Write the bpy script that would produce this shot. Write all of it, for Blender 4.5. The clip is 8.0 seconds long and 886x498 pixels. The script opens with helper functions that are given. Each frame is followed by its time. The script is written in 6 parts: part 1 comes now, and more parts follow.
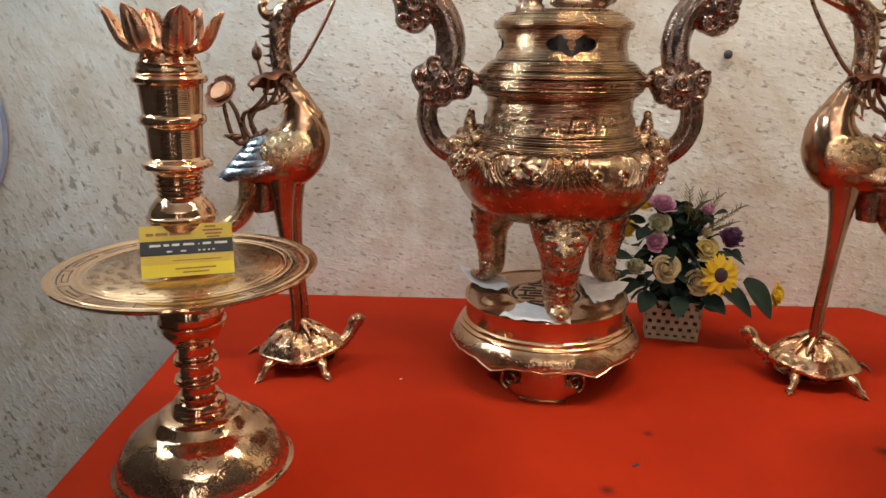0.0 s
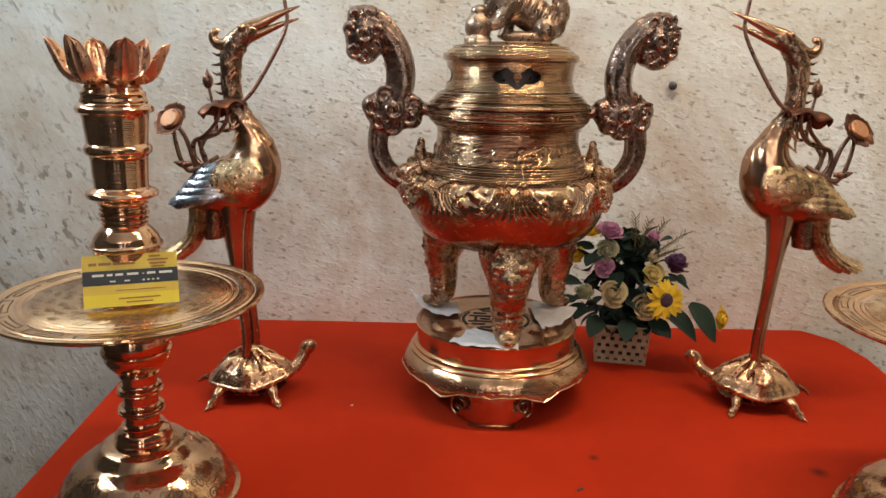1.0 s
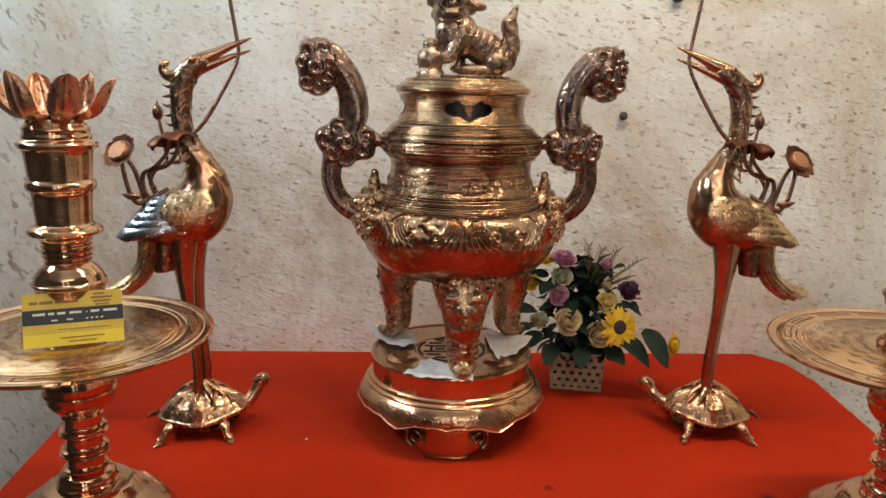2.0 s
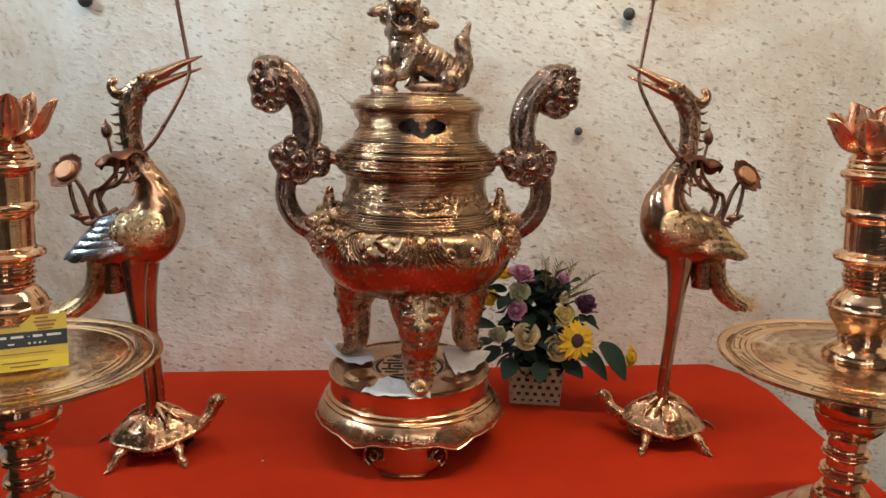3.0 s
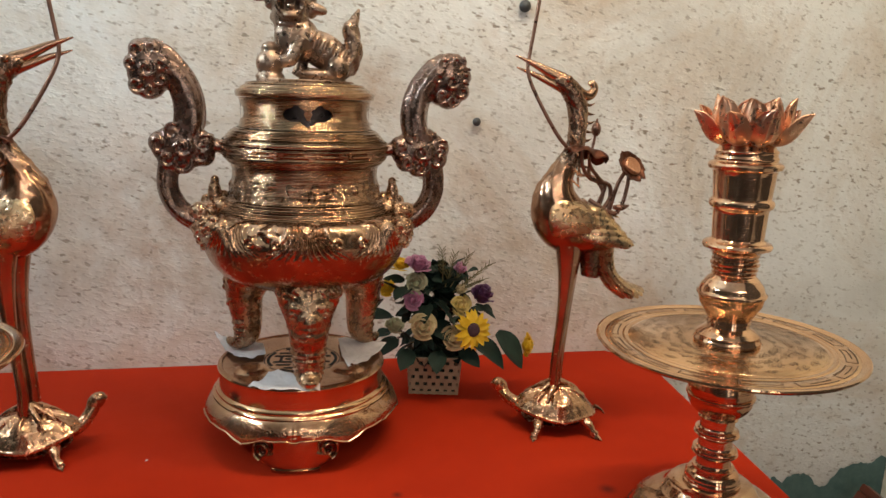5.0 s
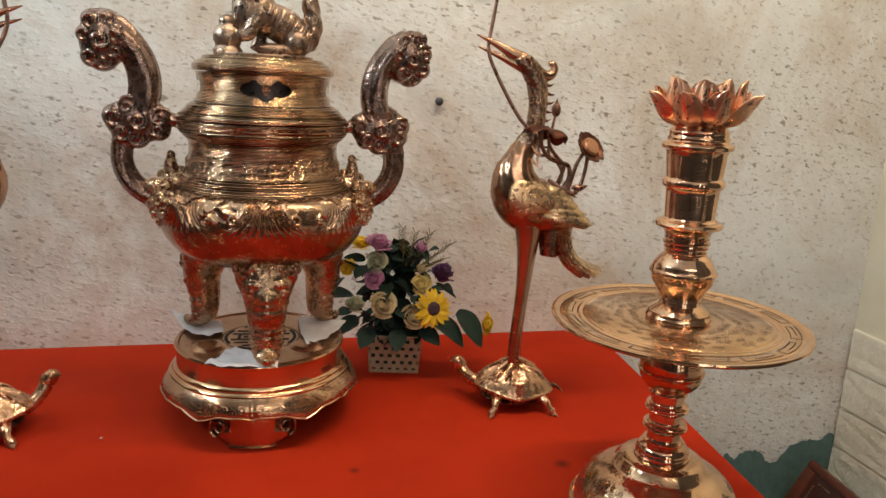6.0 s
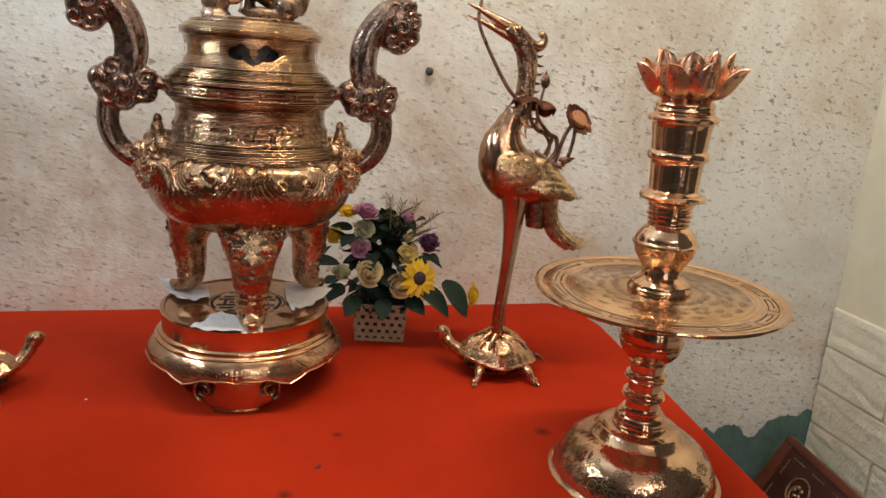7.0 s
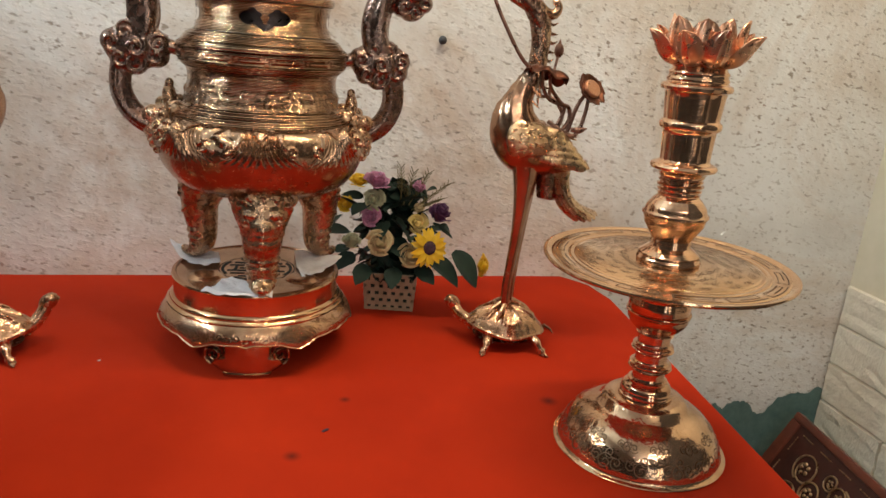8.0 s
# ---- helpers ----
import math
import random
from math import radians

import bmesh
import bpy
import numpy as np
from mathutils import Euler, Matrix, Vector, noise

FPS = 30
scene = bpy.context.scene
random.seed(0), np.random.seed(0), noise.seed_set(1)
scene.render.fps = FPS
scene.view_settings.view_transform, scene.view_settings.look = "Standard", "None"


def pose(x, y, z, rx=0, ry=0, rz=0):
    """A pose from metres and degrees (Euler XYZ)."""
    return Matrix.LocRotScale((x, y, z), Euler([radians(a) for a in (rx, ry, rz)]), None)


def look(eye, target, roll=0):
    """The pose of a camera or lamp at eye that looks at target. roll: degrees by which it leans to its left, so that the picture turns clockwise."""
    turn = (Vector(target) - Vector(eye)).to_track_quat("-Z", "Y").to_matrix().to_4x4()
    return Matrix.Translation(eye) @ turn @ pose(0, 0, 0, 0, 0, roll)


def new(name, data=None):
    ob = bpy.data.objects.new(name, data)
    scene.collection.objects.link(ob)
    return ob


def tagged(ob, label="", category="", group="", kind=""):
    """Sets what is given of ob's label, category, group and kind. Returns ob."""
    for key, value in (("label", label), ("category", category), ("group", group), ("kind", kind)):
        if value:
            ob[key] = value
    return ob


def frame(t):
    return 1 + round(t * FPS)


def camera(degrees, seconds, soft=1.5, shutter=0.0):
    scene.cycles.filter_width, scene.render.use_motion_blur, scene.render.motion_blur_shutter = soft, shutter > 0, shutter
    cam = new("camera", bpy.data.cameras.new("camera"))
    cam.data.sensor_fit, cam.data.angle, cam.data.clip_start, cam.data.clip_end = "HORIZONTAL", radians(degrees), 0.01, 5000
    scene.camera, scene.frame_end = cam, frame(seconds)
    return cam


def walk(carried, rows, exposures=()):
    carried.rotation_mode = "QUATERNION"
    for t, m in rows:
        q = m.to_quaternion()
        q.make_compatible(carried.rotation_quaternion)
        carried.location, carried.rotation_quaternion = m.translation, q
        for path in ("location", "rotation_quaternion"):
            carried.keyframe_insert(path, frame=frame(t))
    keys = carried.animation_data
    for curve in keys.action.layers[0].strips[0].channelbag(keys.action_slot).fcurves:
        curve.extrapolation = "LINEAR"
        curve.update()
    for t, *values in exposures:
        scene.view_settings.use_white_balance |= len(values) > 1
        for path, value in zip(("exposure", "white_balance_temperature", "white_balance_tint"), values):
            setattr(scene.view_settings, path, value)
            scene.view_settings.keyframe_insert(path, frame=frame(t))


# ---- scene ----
cam = camera(62.8, 8.0)
PATH = [
    (0, (0.188, -0.167, 0.499), (0.07, 1.756, -0.038), 0.2),
    (0.5, (0.201, -0.17, 0.506), (0.127, 1.761, -0.01), 0.6),
    (1, (0.211, -0.176, 0.513), (0.187, 1.765, 0.029), 0.9),
    (1.5, (0.218, -0.175, 0.521), (0.246, 1.773, 0.068), 1.1),
    (3, (0.24, -0.173, 0.533), (0.408, 1.782, 0.144), 0.9),
    (3.5, (0.252, -0.173, 0.533), (0.468, 1.778, 0.149), 1.0),
    (4, (0.27, -0.173, 0.53), (0.535, 1.771, 0.143), 1.2),
    (4.5, (0.282, -0.172, 0.531), (0.6, 1.763, 0.137), 1.4),
    (6, (0.303, -0.181, 0.523), (0.76, 1.714, 0.077), 2.7),
    (6.5, (0.306, -0.186, 0.519), (0.785, 1.697, 0.044), 3.3),
    (7, (0.308, -0.19, 0.515), (0.791, 1.683, 0.006), 4.0),
    (7.5, (0.309, -0.193, 0.51), (0.777, 1.674, -0.034), 4.4),
    (8, (0.315, -0.195, 0.506), (0.76, 1.667, -0.07), 4.6),
]
walk(cam, [(t, look(eye, target, roll)) for t, eye, target, roll in PATH], [(0, -0.05), (1.5, -0.09), (3, -0.16), (4.5, -0.19), (6, -0.15), (8, -0.06)])

# ---- world, lights ----
world = bpy.data.worlds.new("world")
scene.world = world
world.use_nodes = True
wn = world.node_tree
sky = wn.nodes.new("ShaderNodeTexSky")
sky.sky_type = "NISHITA"
sky.sun_disc = False
sky.sun_elevation, sky.sun_rotation = radians(50), radians(160)
wn.nodes["Background"].inputs["Strength"].default_value = 0.10
wn.links.new(sky.outputs["Color"], wn.nodes["Background"].inputs["Color"])


def area_light(name, m, sx, sy, power, colour):
    data = bpy.data.lights.new(name, "AREA")
    data.shape, data.size, data.size_y, data.energy, data.color = "RECTANGLE", sx, sy, power, colour
    ob = new(name, data)
    ob.matrix_world = m
    return ob


# unseen tube lamps placed overhead, and fill lights added behind the camera
FLOOR_Z, CEIL_Z = -0.78, 2.3
WALL_Y, RIGHT_X, LEFT_X, REAR_Y = 1.25, 1.706, -2.4, -3.6
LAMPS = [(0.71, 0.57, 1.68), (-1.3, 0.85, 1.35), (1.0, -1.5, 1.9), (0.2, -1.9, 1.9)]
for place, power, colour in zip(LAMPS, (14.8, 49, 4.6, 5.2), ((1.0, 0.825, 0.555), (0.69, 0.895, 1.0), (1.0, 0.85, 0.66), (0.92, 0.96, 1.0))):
    side = place[0] < -0.5          # the unseen side lamp is tilted up, to leave the low wall dim
    m = look((place[0] + 0.09, place[1], place[2] + 0.036), (place[0] + 1.2, place[1] + 0.50, place[2] + 0.40)) if side else pose(place[0], place[1], place[2] - 0.085)
    area_light("added_lamp_light", m, 1.18, 0.05, power, colour)
    # upward fill over the two rear lamps, added to brighten the ceiling
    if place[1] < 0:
        area_light("added_lamp_light", pose(place[0], place[1], place[2] + 0.012, 180), 1.18, 0.05, 9, colour)
# unseen fill lights behind the camera, added for thin highlights on the metal
area_light("rear_fill_light", look((0.25, -3.56, 0.6), (0.25, 0.6, 0.5)), 0.36, 1.8, 8, (0.92, 0.96, 1.0))
area_light("rear_fill_light", look((1.2, -3.56, 0.6), (1.2, 0.6, 0.5)), 0.26, 1.8, 6, (1.0, 0.88, 0.70))


# ---- materials ----
def material(name, colour, rough=0.5, metal=0.0):
    m = bpy.data.materials.new(name)
    m.use_nodes = True
    b = m.node_tree.nodes["Principled BSDF"]
    b.inputs["Base Color"].default_value = (*colour, 1)
    b.inputs["Roughness"].default_value = rough
    b.inputs["Metallic"].default_value = metal
    return m, m.node_tree, b


def node(nt, kind, **values):
    n = nt.nodes.new(kind)
    for k, v in values.items():
        n.inputs[k.replace("_", " ")].default_value = v
    return n


def coords(nt, scale=(1, 1, 1), rotation=(0, 0, 0)):
    tc = nt.nodes.new("ShaderNodeTexCoord")
    mp = nt.nodes.new("ShaderNodeMapping")
    mp.inputs["Scale"].default_value = scale
    mp.inputs["Rotation"].default_value = rotation
    nt.links.new(tc.outputs["Object"], mp.inputs["Vector"])
    return mp.outputs["Vector"]


def ramp(nt, fac, stops):
    r = nt.nodes.new("ShaderNodeValToRGB")
    el = r.color_ramp.elements
    while len(el) < len(stops):
        el.new(0.5)
    for e, (p, c) in zip(el, stops):
        e.position, e.color = p, (*c, 1)
    nt.links.new(fac, r.inputs["Fac"])
    return r.outputs["Color"]


def grey(v):
    return (v, v, v)


def noise_tex(nt, vec, scale, detail=4.0, rough=0.5, distortion=0.0):
    n = node(nt, "ShaderNodeTexNoise", Scale=scale, Detail=detail, Roughness=rough, Distortion=distortion)
    nt.links.new(vec, n.inputs["Vector"])
    return n.outputs["Fac"]


def bump(nt, b, height, strength, distance, before=None):
    n = node(nt, "ShaderNodeBump", Strength=strength, Distance=distance)
    nt.links.new(height, n.inputs["Height"])
    if before is not None:
        nt.links.new(before, n.inputs["Normal"])
    nt.links.new(n.outputs["Normal"], b.inputs["Normal"])
    return n.outputs["Normal"]


def polished(name, bright, dull, rough, chase=0.0, chase_scale=60.0, tarnish=0.5, turned=0.0, streaked=0.45, wobble=0.08):
    """Cast and polished copper alloy: tarnish in clouds, fine scratches, and chased ornament where chase is above 0."""
    m, nt, b = material(name, bright, rough, 0.94)
    v = coords(nt)
    cloud = noise_tex(nt, v, 14.0, 6.0, 0.6)
    nt.links.new(ramp(nt, cloud, [(tarnish - 0.12, dull), (tarnish + 0.18, bright)]), b.inputs["Base Color"])
    fine = noise_tex(nt, v, 120.0, 3.0)
    nt.links.new(ramp(nt, fine, [(0.3, grey(rough * 0.7)), (0.75, grey(rough * 1.7))]), b.inputs["Roughness"])
    n1 = bump(nt, b, noise_tex(nt, v, 45.0, 2.0), wobble, 0.004)
    n1 = bump(nt, b, noise_tex(nt, v, 260.0, 2.0), 0.10, 0.0012, n1)
    if turned > 0:
        wave = node(nt, "ShaderNodeTexWave", Scale=160.0, Distortion=0.8, Detail=2.0)
        wave.bands_direction = "Z"
        nt.links.new(v, wave.inputs["Vector"])
        n1 = bump(nt, b, wave.outputs["Fac"], turned, 0.0012, n1)
        streak = ramp(nt, noise_tex(nt, coords(nt, (1, 1, 16)), 12.0, 4.0, 0.6), [(0.42, grey(streaked)), (0.62, grey(1))])
        mul = nt.nodes.new("ShaderNodeMix")
        mul.data_type, mul.blend_type = "RGBA", "MULTIPLY"
        mul.inputs["Factor"].default_value = 1.0
        nt.links.new(b.inputs["Base Color"].links[0].from_socket, mul.inputs["A"])
        nt.links.new(streak, mul.inputs["B"])
        nt.links.new(mul.outputs["Result"], b.inputs["Base Color"])
    if chase > 0:
        bump(nt, b, noise_tex(nt, v, chase_scale, 2.0, 0.5, 2.5), chase, 0.004, n1)
    return m


brass = polished("polished_brass", (0.67, 0.415, 0.255), (0.38, 0.21, 0.115), 0.16, 0.08, 120.0, wobble=0.14)
bowl_brass = polished("bowl_brass", (0.57, 0.365, 0.235), (0.31, 0.18, 0.105), 0.19, 0.05, 120.0, wobble=0.13)
leg_brass = polished("leg_brass", (0.64, 0.42, 0.26), (0.36, 0.21, 0.12), 0.22, 0.22, 110.0, wobble=0.16)
drum_brass = polished("drum_brass", (0.74, 0.45, 0.25), (0.54, 0.31, 0.165), 0.10, 0.0, 120.0, 0.42, wobble=0.05)
collar_brass = polished("ringed_brass", (0.63, 0.41, 0.255), (0.34, 0.195, 0.11), 0.15, 0.03, 150.0, 0.5, 0.45, 0.5, wobble=0.06)
brass_turned = polished("turned_brass", (0.68, 0.445, 0.27), (0.40, 0.235, 0.13), 0.14, 0.03, 150.0, 0.5, 0.45, 0.55, wobble=0.05)
brass_chased = polished("chased_brass", (0.64, 0.42, 0.28), (0.34, 0.20, 0.11), 0.22, 0.35, 110.0)
rose_brass = polished("rose_brass", (0.84, 0.54, 0.32), (0.64, 0.38, 0.205), 0.085, 0.03, 140.0, 0.45)
dome_brass = polished("chased_dome_brass", (0.82, 0.53, 0.33), (0.52, 0.31, 0.18), 0.08, 0.11, 75.0, wobble=0.17)
rose_turned = polished("turned_rose_brass", (0.82, 0.50, 0.31), (0.62, 0.34, 0.19), 0.075, 0.0, 60.0, 0.42, 0.04, 0.86, wobble=0.03)
rose_chased = polished("chased_rose_brass", (0.76, 0.49, 0.28), (0.52, 0.31, 0.165), 0.12, 0.10, 150.0, 0.42)
crane_brass = polished("crane_brass", (0.60, 0.355, 0.225), (0.36, 0.195, 0.115), 0.17, 0.02, 110.0, wobble=0.10)
wing_brass = polished("wing_brass", (0.62, 0.43, 0.255), (0.46, 0.30, 0.175), 0.25, 0.03, 160.0)
neck_bronze = polished("neck_bronze", (0.50, 0.32, 0.215), (0.24, 0.14, 0.09), 0.20, 0.30, 110.0)
turtle_brass = polished("turtle_brass", (0.78, 0.47, 0.29), (0.42, 0.235, 0.135), 0.20, 0.10, 130.0)
dark_bronze = polished("dark_bronze", (0.33, 0.215, 0.165), (0.20, 0.125, 0.10), 0.22, 0.16, 110.0)
copper = polished("polished_copper", (0.88, 0.52, 0.34), (0.68, 0.35, 0.215), 0.27)
leaf_copper = polished("brown_copper", (0.17, 0.066, 0.038), (0.085, 0.030, 0.017), 0.40)
stem_copper = polished("stem_copper", (0.36, 0.20, 0.145), (0.20, 0.10, 0.07), 0.30)
lion_brass = polished("lion_brass", (0.45, 0.315, 0.235), (0.22, 0.14, 0.095), 0.27, 0.22, 110.0)
opening_shade, _, _ = material("opening_shade", (0.012, 0.010, 0.009), 0.8)
liner_metal = polished("dull_liner_metal", (0.20, 0.16, 0.15), (0.06, 0.045, 0.04), 0.35)
engraved, _, _ = material("engraved_line", (0.17, 0.10, 0.055), 0.45, 0.8)
silvered = polished("silvered_bronze", (0.38, 0.39, 0.44), (0.14, 0.135, 0.15), 0.21, 0.0, 60.0, 0.35)
pod_disc = polished("pale_copper", (0.66, 0.33, 0.19), (0.50, 0.24, 0.13), 0.34, 0.4, 300.0)


def plaster_material():
    """Rough cast plaster: grey-white, with grit, dark pits in drifts, brown stains and browner patches."""
    m, nt, b = material("rough_plaster", (0.70, 0.67, 0.62), 0.92)
    v = coords(nt)

    def over(fac, below, colour):
        mix = nt.nodes.new("ShaderNodeMix")
        mix.data_type = "RGBA"
        nt.links.new(fac, mix.inputs["Factor"])
        nt.links.new(below, mix.inputs["A"])
        mix.inputs["B"].default_value = (*colour, 1)
        return mix.outputs["Result"]

    def times(p, q):
        n = nt.nodes.new("ShaderNodeMath")
        n.operation = "MULTIPLY"
        nt.links.new(p, n.inputs[0])
        nt.links.new(q, n.inputs[1])
        return n.outputs[0]
    base = ramp(nt, noise_tex(nt, v, 2.4, 6.0, 0.6), [(0.32, (0.56, 0.53, 0.49)), (0.5, (0.74, 0.725, 0.69)), (0.66, (0.80, 0.80, 0.785))])
    stain = ramp(nt, noise_tex(nt, v, 2.1, 8.0, 0.72, 0.5), [(0.46, grey(0)), (0.70, grey(0.9))])
    tone = over(stain, base, (0.50, 0.37, 0.25))
    # two ragged browner patches beside the burner, and a stain behind its handle
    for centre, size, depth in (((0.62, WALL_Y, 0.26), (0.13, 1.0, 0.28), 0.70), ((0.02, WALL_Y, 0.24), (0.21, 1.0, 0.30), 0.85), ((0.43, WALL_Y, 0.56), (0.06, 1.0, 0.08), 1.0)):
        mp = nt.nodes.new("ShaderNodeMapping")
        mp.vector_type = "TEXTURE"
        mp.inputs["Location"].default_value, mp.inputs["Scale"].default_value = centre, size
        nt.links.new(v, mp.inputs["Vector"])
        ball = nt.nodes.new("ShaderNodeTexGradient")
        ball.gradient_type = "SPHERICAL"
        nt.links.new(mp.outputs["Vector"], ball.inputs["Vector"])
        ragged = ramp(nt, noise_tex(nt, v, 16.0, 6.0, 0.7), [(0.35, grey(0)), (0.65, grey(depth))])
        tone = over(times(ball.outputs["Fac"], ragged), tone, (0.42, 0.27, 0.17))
    def stretched(deg, along):
        mp = nt.nodes.new("ShaderNodeMapping")
        mp.vector_type = "TEXTURE"
        mp.inputs["Rotation"].default_value, mp.inputs["Scale"].default_value = (0, radians(deg), 0), (along, 1, 1)
        nt.links.new(nt.nodes.new("ShaderNodeTexCoord").outputs["Object"], mp.inputs["Vector"])
        return mp.outputs["Vector"]

    def blend(fac, p, q):
        mix = nt.nodes.new("ShaderNodeMix")
        nt.links.new(fac, mix.inputs["Factor"])
        nt.links.new(p, mix.inputs["A"])
        nt.links.new(q, mix.inputs["B"])
        return mix.outputs["Result"]
    level, steep = stretched(12, 1.9), stretched(64, 2.2)
    sep = nt.nodes.new("ShaderNodeSeparateXYZ")
    nt.links.new(v, sep.inputs["Vector"])
    near = nt.nodes.new("ShaderNodeMapRange")
    near.inputs["From Min"].default_value, near.inputs["From Max"].default_value = -0.55, -0.20
    nt.links.new(sep.outputs["X"], near.inputs["Value"])
    side = near.outputs["Result"]                            # trowelled upright on one side, level on the other
    drift = ramp(nt, noise_tex(nt, v, 3.2, 4.0, 0.6), [(0.34, grey(0.25)), (0.60, grey(1))])
    pits = ramp(nt, blend(side, noise_tex(nt, steep, 86.0, 1.5, 0.5), noise_tex(nt, level, 104.0, 1.5, 0.5)), [(0.605, grey(0)), (0.69, grey(0.9))])
    fine = ramp(nt, noise_tex(nt, level, 150.0, 2.0, 0.5), [(0.61, grey(0)), (0.69, grey(0.6))])
    sparse = ramp(nt, noise_tex(nt, coords(nt, (1, 1, 1.3)), 62.0, 3.0, 0.6), [(0.675, grey(0)), (0.74, grey(0.55))])
    tone = over(times(fine, drift), tone, (0.36, 0.29, 0.23))
    tone = over(times(pits, drift), tone, (0.27, 0.215, 0.165))
    tone = over(sparse, tone, (0.20, 0.155, 0.115))
    nt.links.new(tone, b.inputs["Base Color"])
    flecks = ramp(nt, blend(side, noise_tex(nt, steep, 84.0, 2.0, 0.5), noise_tex(nt, level, 120.0, 2.0, 0.5)), [(0.50, grey(0)), (0.66, grey(1))])
    patchy = ramp(nt, noise_tex(nt, v, 4.5, 3.0), [(0.34, grey(0.25)), (0.60, grey(1))])
    n1 = bump(nt, b, times(flecks, patchy), 0.32, 0.0028)
    n1 = bump(nt, b, noise_tex(nt, v, 16.0, 2.0), 0.22, 0.02, n1)
    n1 = bump(nt, b, noise_tex(nt, level, 190.0, 3.0), 0.35, 0.0016, n1)
    bump(nt, b, ramp(nt, pits, [(0.0, grey(1)), (1.0, grey(0))]), 0.25, 0.002, n1)
    return m


plaster = plaster_material()


def cloth_material():
    m, nt, b = material("red_felt", (0.48, 0.022, 0.006), 0.9)
    v = coords(nt)
    nt.links.new(ramp(nt, noise_tex(nt, v, 5.0, 6.0, 0.6), [(0.3, (0.37, 0.019, 0.003)), (0.7, (0.45, 0.026, 0.004))]), b.inputs["Base Color"])
    b.inputs["Specular IOR Level"].default_value = 0.12
    smudge = ramp(nt, noise_tex(nt, v, 7.0, 3.0, 0.5, 0.3), [(0.70, grey(0)), (0.80, grey(0.55))])
    mix = nt.nodes.new("ShaderNodeMix")
    mix.data_type = "RGBA"
    nt.links.new(smudge, mix.inputs["Factor"])
    nt.links.new(b.inputs["Base Color"].links[0].from_socket, mix.inputs["A"])
    mix.inputs["B"].default_value = (0.22, 0.012, 0.005, 1)
    tone = mix.outputs["Result"]
    for x, y, r in ((0.335, 0.586, 0.013), (0.704, 0.695, 0.016), (0.41, 0.72, 0.010)):          # small dull spots
        mp = nt.nodes.new("ShaderNodeMapping")
        mp.vector_type = "TEXTURE"
        mp.inputs["Location"].default_value, mp.inputs["Scale"].default_value = (x, y, 0), (r, r, r)
        nt.links.new(v, mp.inputs["Vector"])
        ball = nt.nodes.new("ShaderNodeTexGradient")
        ball.gradient_type = "SPHERICAL"
        nt.links.new(mp.outputs["Vector"], ball.inputs["Vector"])
        spot = nt.nodes.new("ShaderNodeMix")
        spot.data_type = "RGBA"
        nt.links.new(ball.outputs["Fac"], spot.inputs["Factor"])
        nt.links.new(tone, spot.inputs["A"])
        spot.inputs["B"].default_value = (0.11, 0.010, 0.006, 1)
        tone = spot.outputs["Result"]
    nt.links.new(tone, b.inputs["Base Color"])
    n1 = bump(nt, b, noise_tex(nt, v, 900.0, 2.0), 0.25, 0.001)
    bump(nt, b, noise_tex(nt, v, 6.0, 2.0), 0.15, 0.02, n1)
    return m


felt = cloth_material()


def plain(name, low, high, rough, scale=30.0, strength=0.2, distance=0.003):
    m, nt, b = material(name, high, rough)
    v = coords(nt)
    nt.links.new(ramp(nt, noise_tex(nt, v, scale, 5.0, 0.6), [(0.3, low), (0.7, high)]), b.inputs["Base Color"])
    bump(nt, b, noise_tex(nt, v, scale * 3, 3.0), strength, distance)
    return m


white_tile = plain("white_panel", (0.74, 0.68, 0.56), (0.84, 0.78, 0.66), 0.55, 30.0, 0.6, 0.006)
painted = plain("cream_paint", (0.62, 0.56, 0.42), (0.74, 0.68, 0.54), 0.8, 6.0)
teal_paint = plain("teal_paint", (0.065, 0.125, 0.115), (0.125, 0.205, 0.185), 0.8, 25.0, 0.4)
# unseen floor and room walls coloured dark, so the metal mirrors a dim room
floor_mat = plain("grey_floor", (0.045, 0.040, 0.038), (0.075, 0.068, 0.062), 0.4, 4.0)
darkened_paint = plain("darkened_unseen_wall", (0.045, 0.042, 0.040), (0.080, 0.075, 0.070), 0.85, 3.0)
ceil_paint = plain("ceiling_paint", (0.55, 0.54, 0.52), (0.65, 0.64, 0.62), 0.9, 3.0)
red_wood = plain("red_brown_wood", (0.085, 0.019, 0.010), (0.15, 0.036, 0.017), 0.35, 22.0)
dark_wood = plain("dark_red_wood", (0.035, 0.009, 0.006), (0.065, 0.015, 0.009), 0.4, 22.0)
paper_mat = plain("white_tissue", (0.64, 0.60, 0.60), (0.76, 0.72, 0.72), 0.9, 60.0, 0.5)
cream_strip = plain("cream_cane", (0.30, 0.225, 0.135), (0.42, 0.33, 0.205), 0.6, 70.0)
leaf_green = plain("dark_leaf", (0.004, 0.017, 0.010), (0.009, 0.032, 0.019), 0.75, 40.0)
leaf_light = plain("grey_leaf", (0.012, 0.034, 0.026), (0.024, 0.055, 0.040), 0.7, 40.0)
twig_mat = plain("olive_twig", (0.09, 0.085, 0.030), (0.18, 0.15, 0.06), 0.7, 60.0)
rose_cream = plain("cream_petal", (0.45, 0.34, 0.16), (0.58, 0.46, 0.26), 0.6, 60.0)
petal_yellow = plain("yellow_petal", (0.72, 0.44, 0.010), (0.85, 0.58, 0.03), 0.5, 60.0)
petal_butter = plain("butter_petal", (0.62, 0.44, 0.10), (0.74, 0.58, 0.24), 0.6, 60.0)
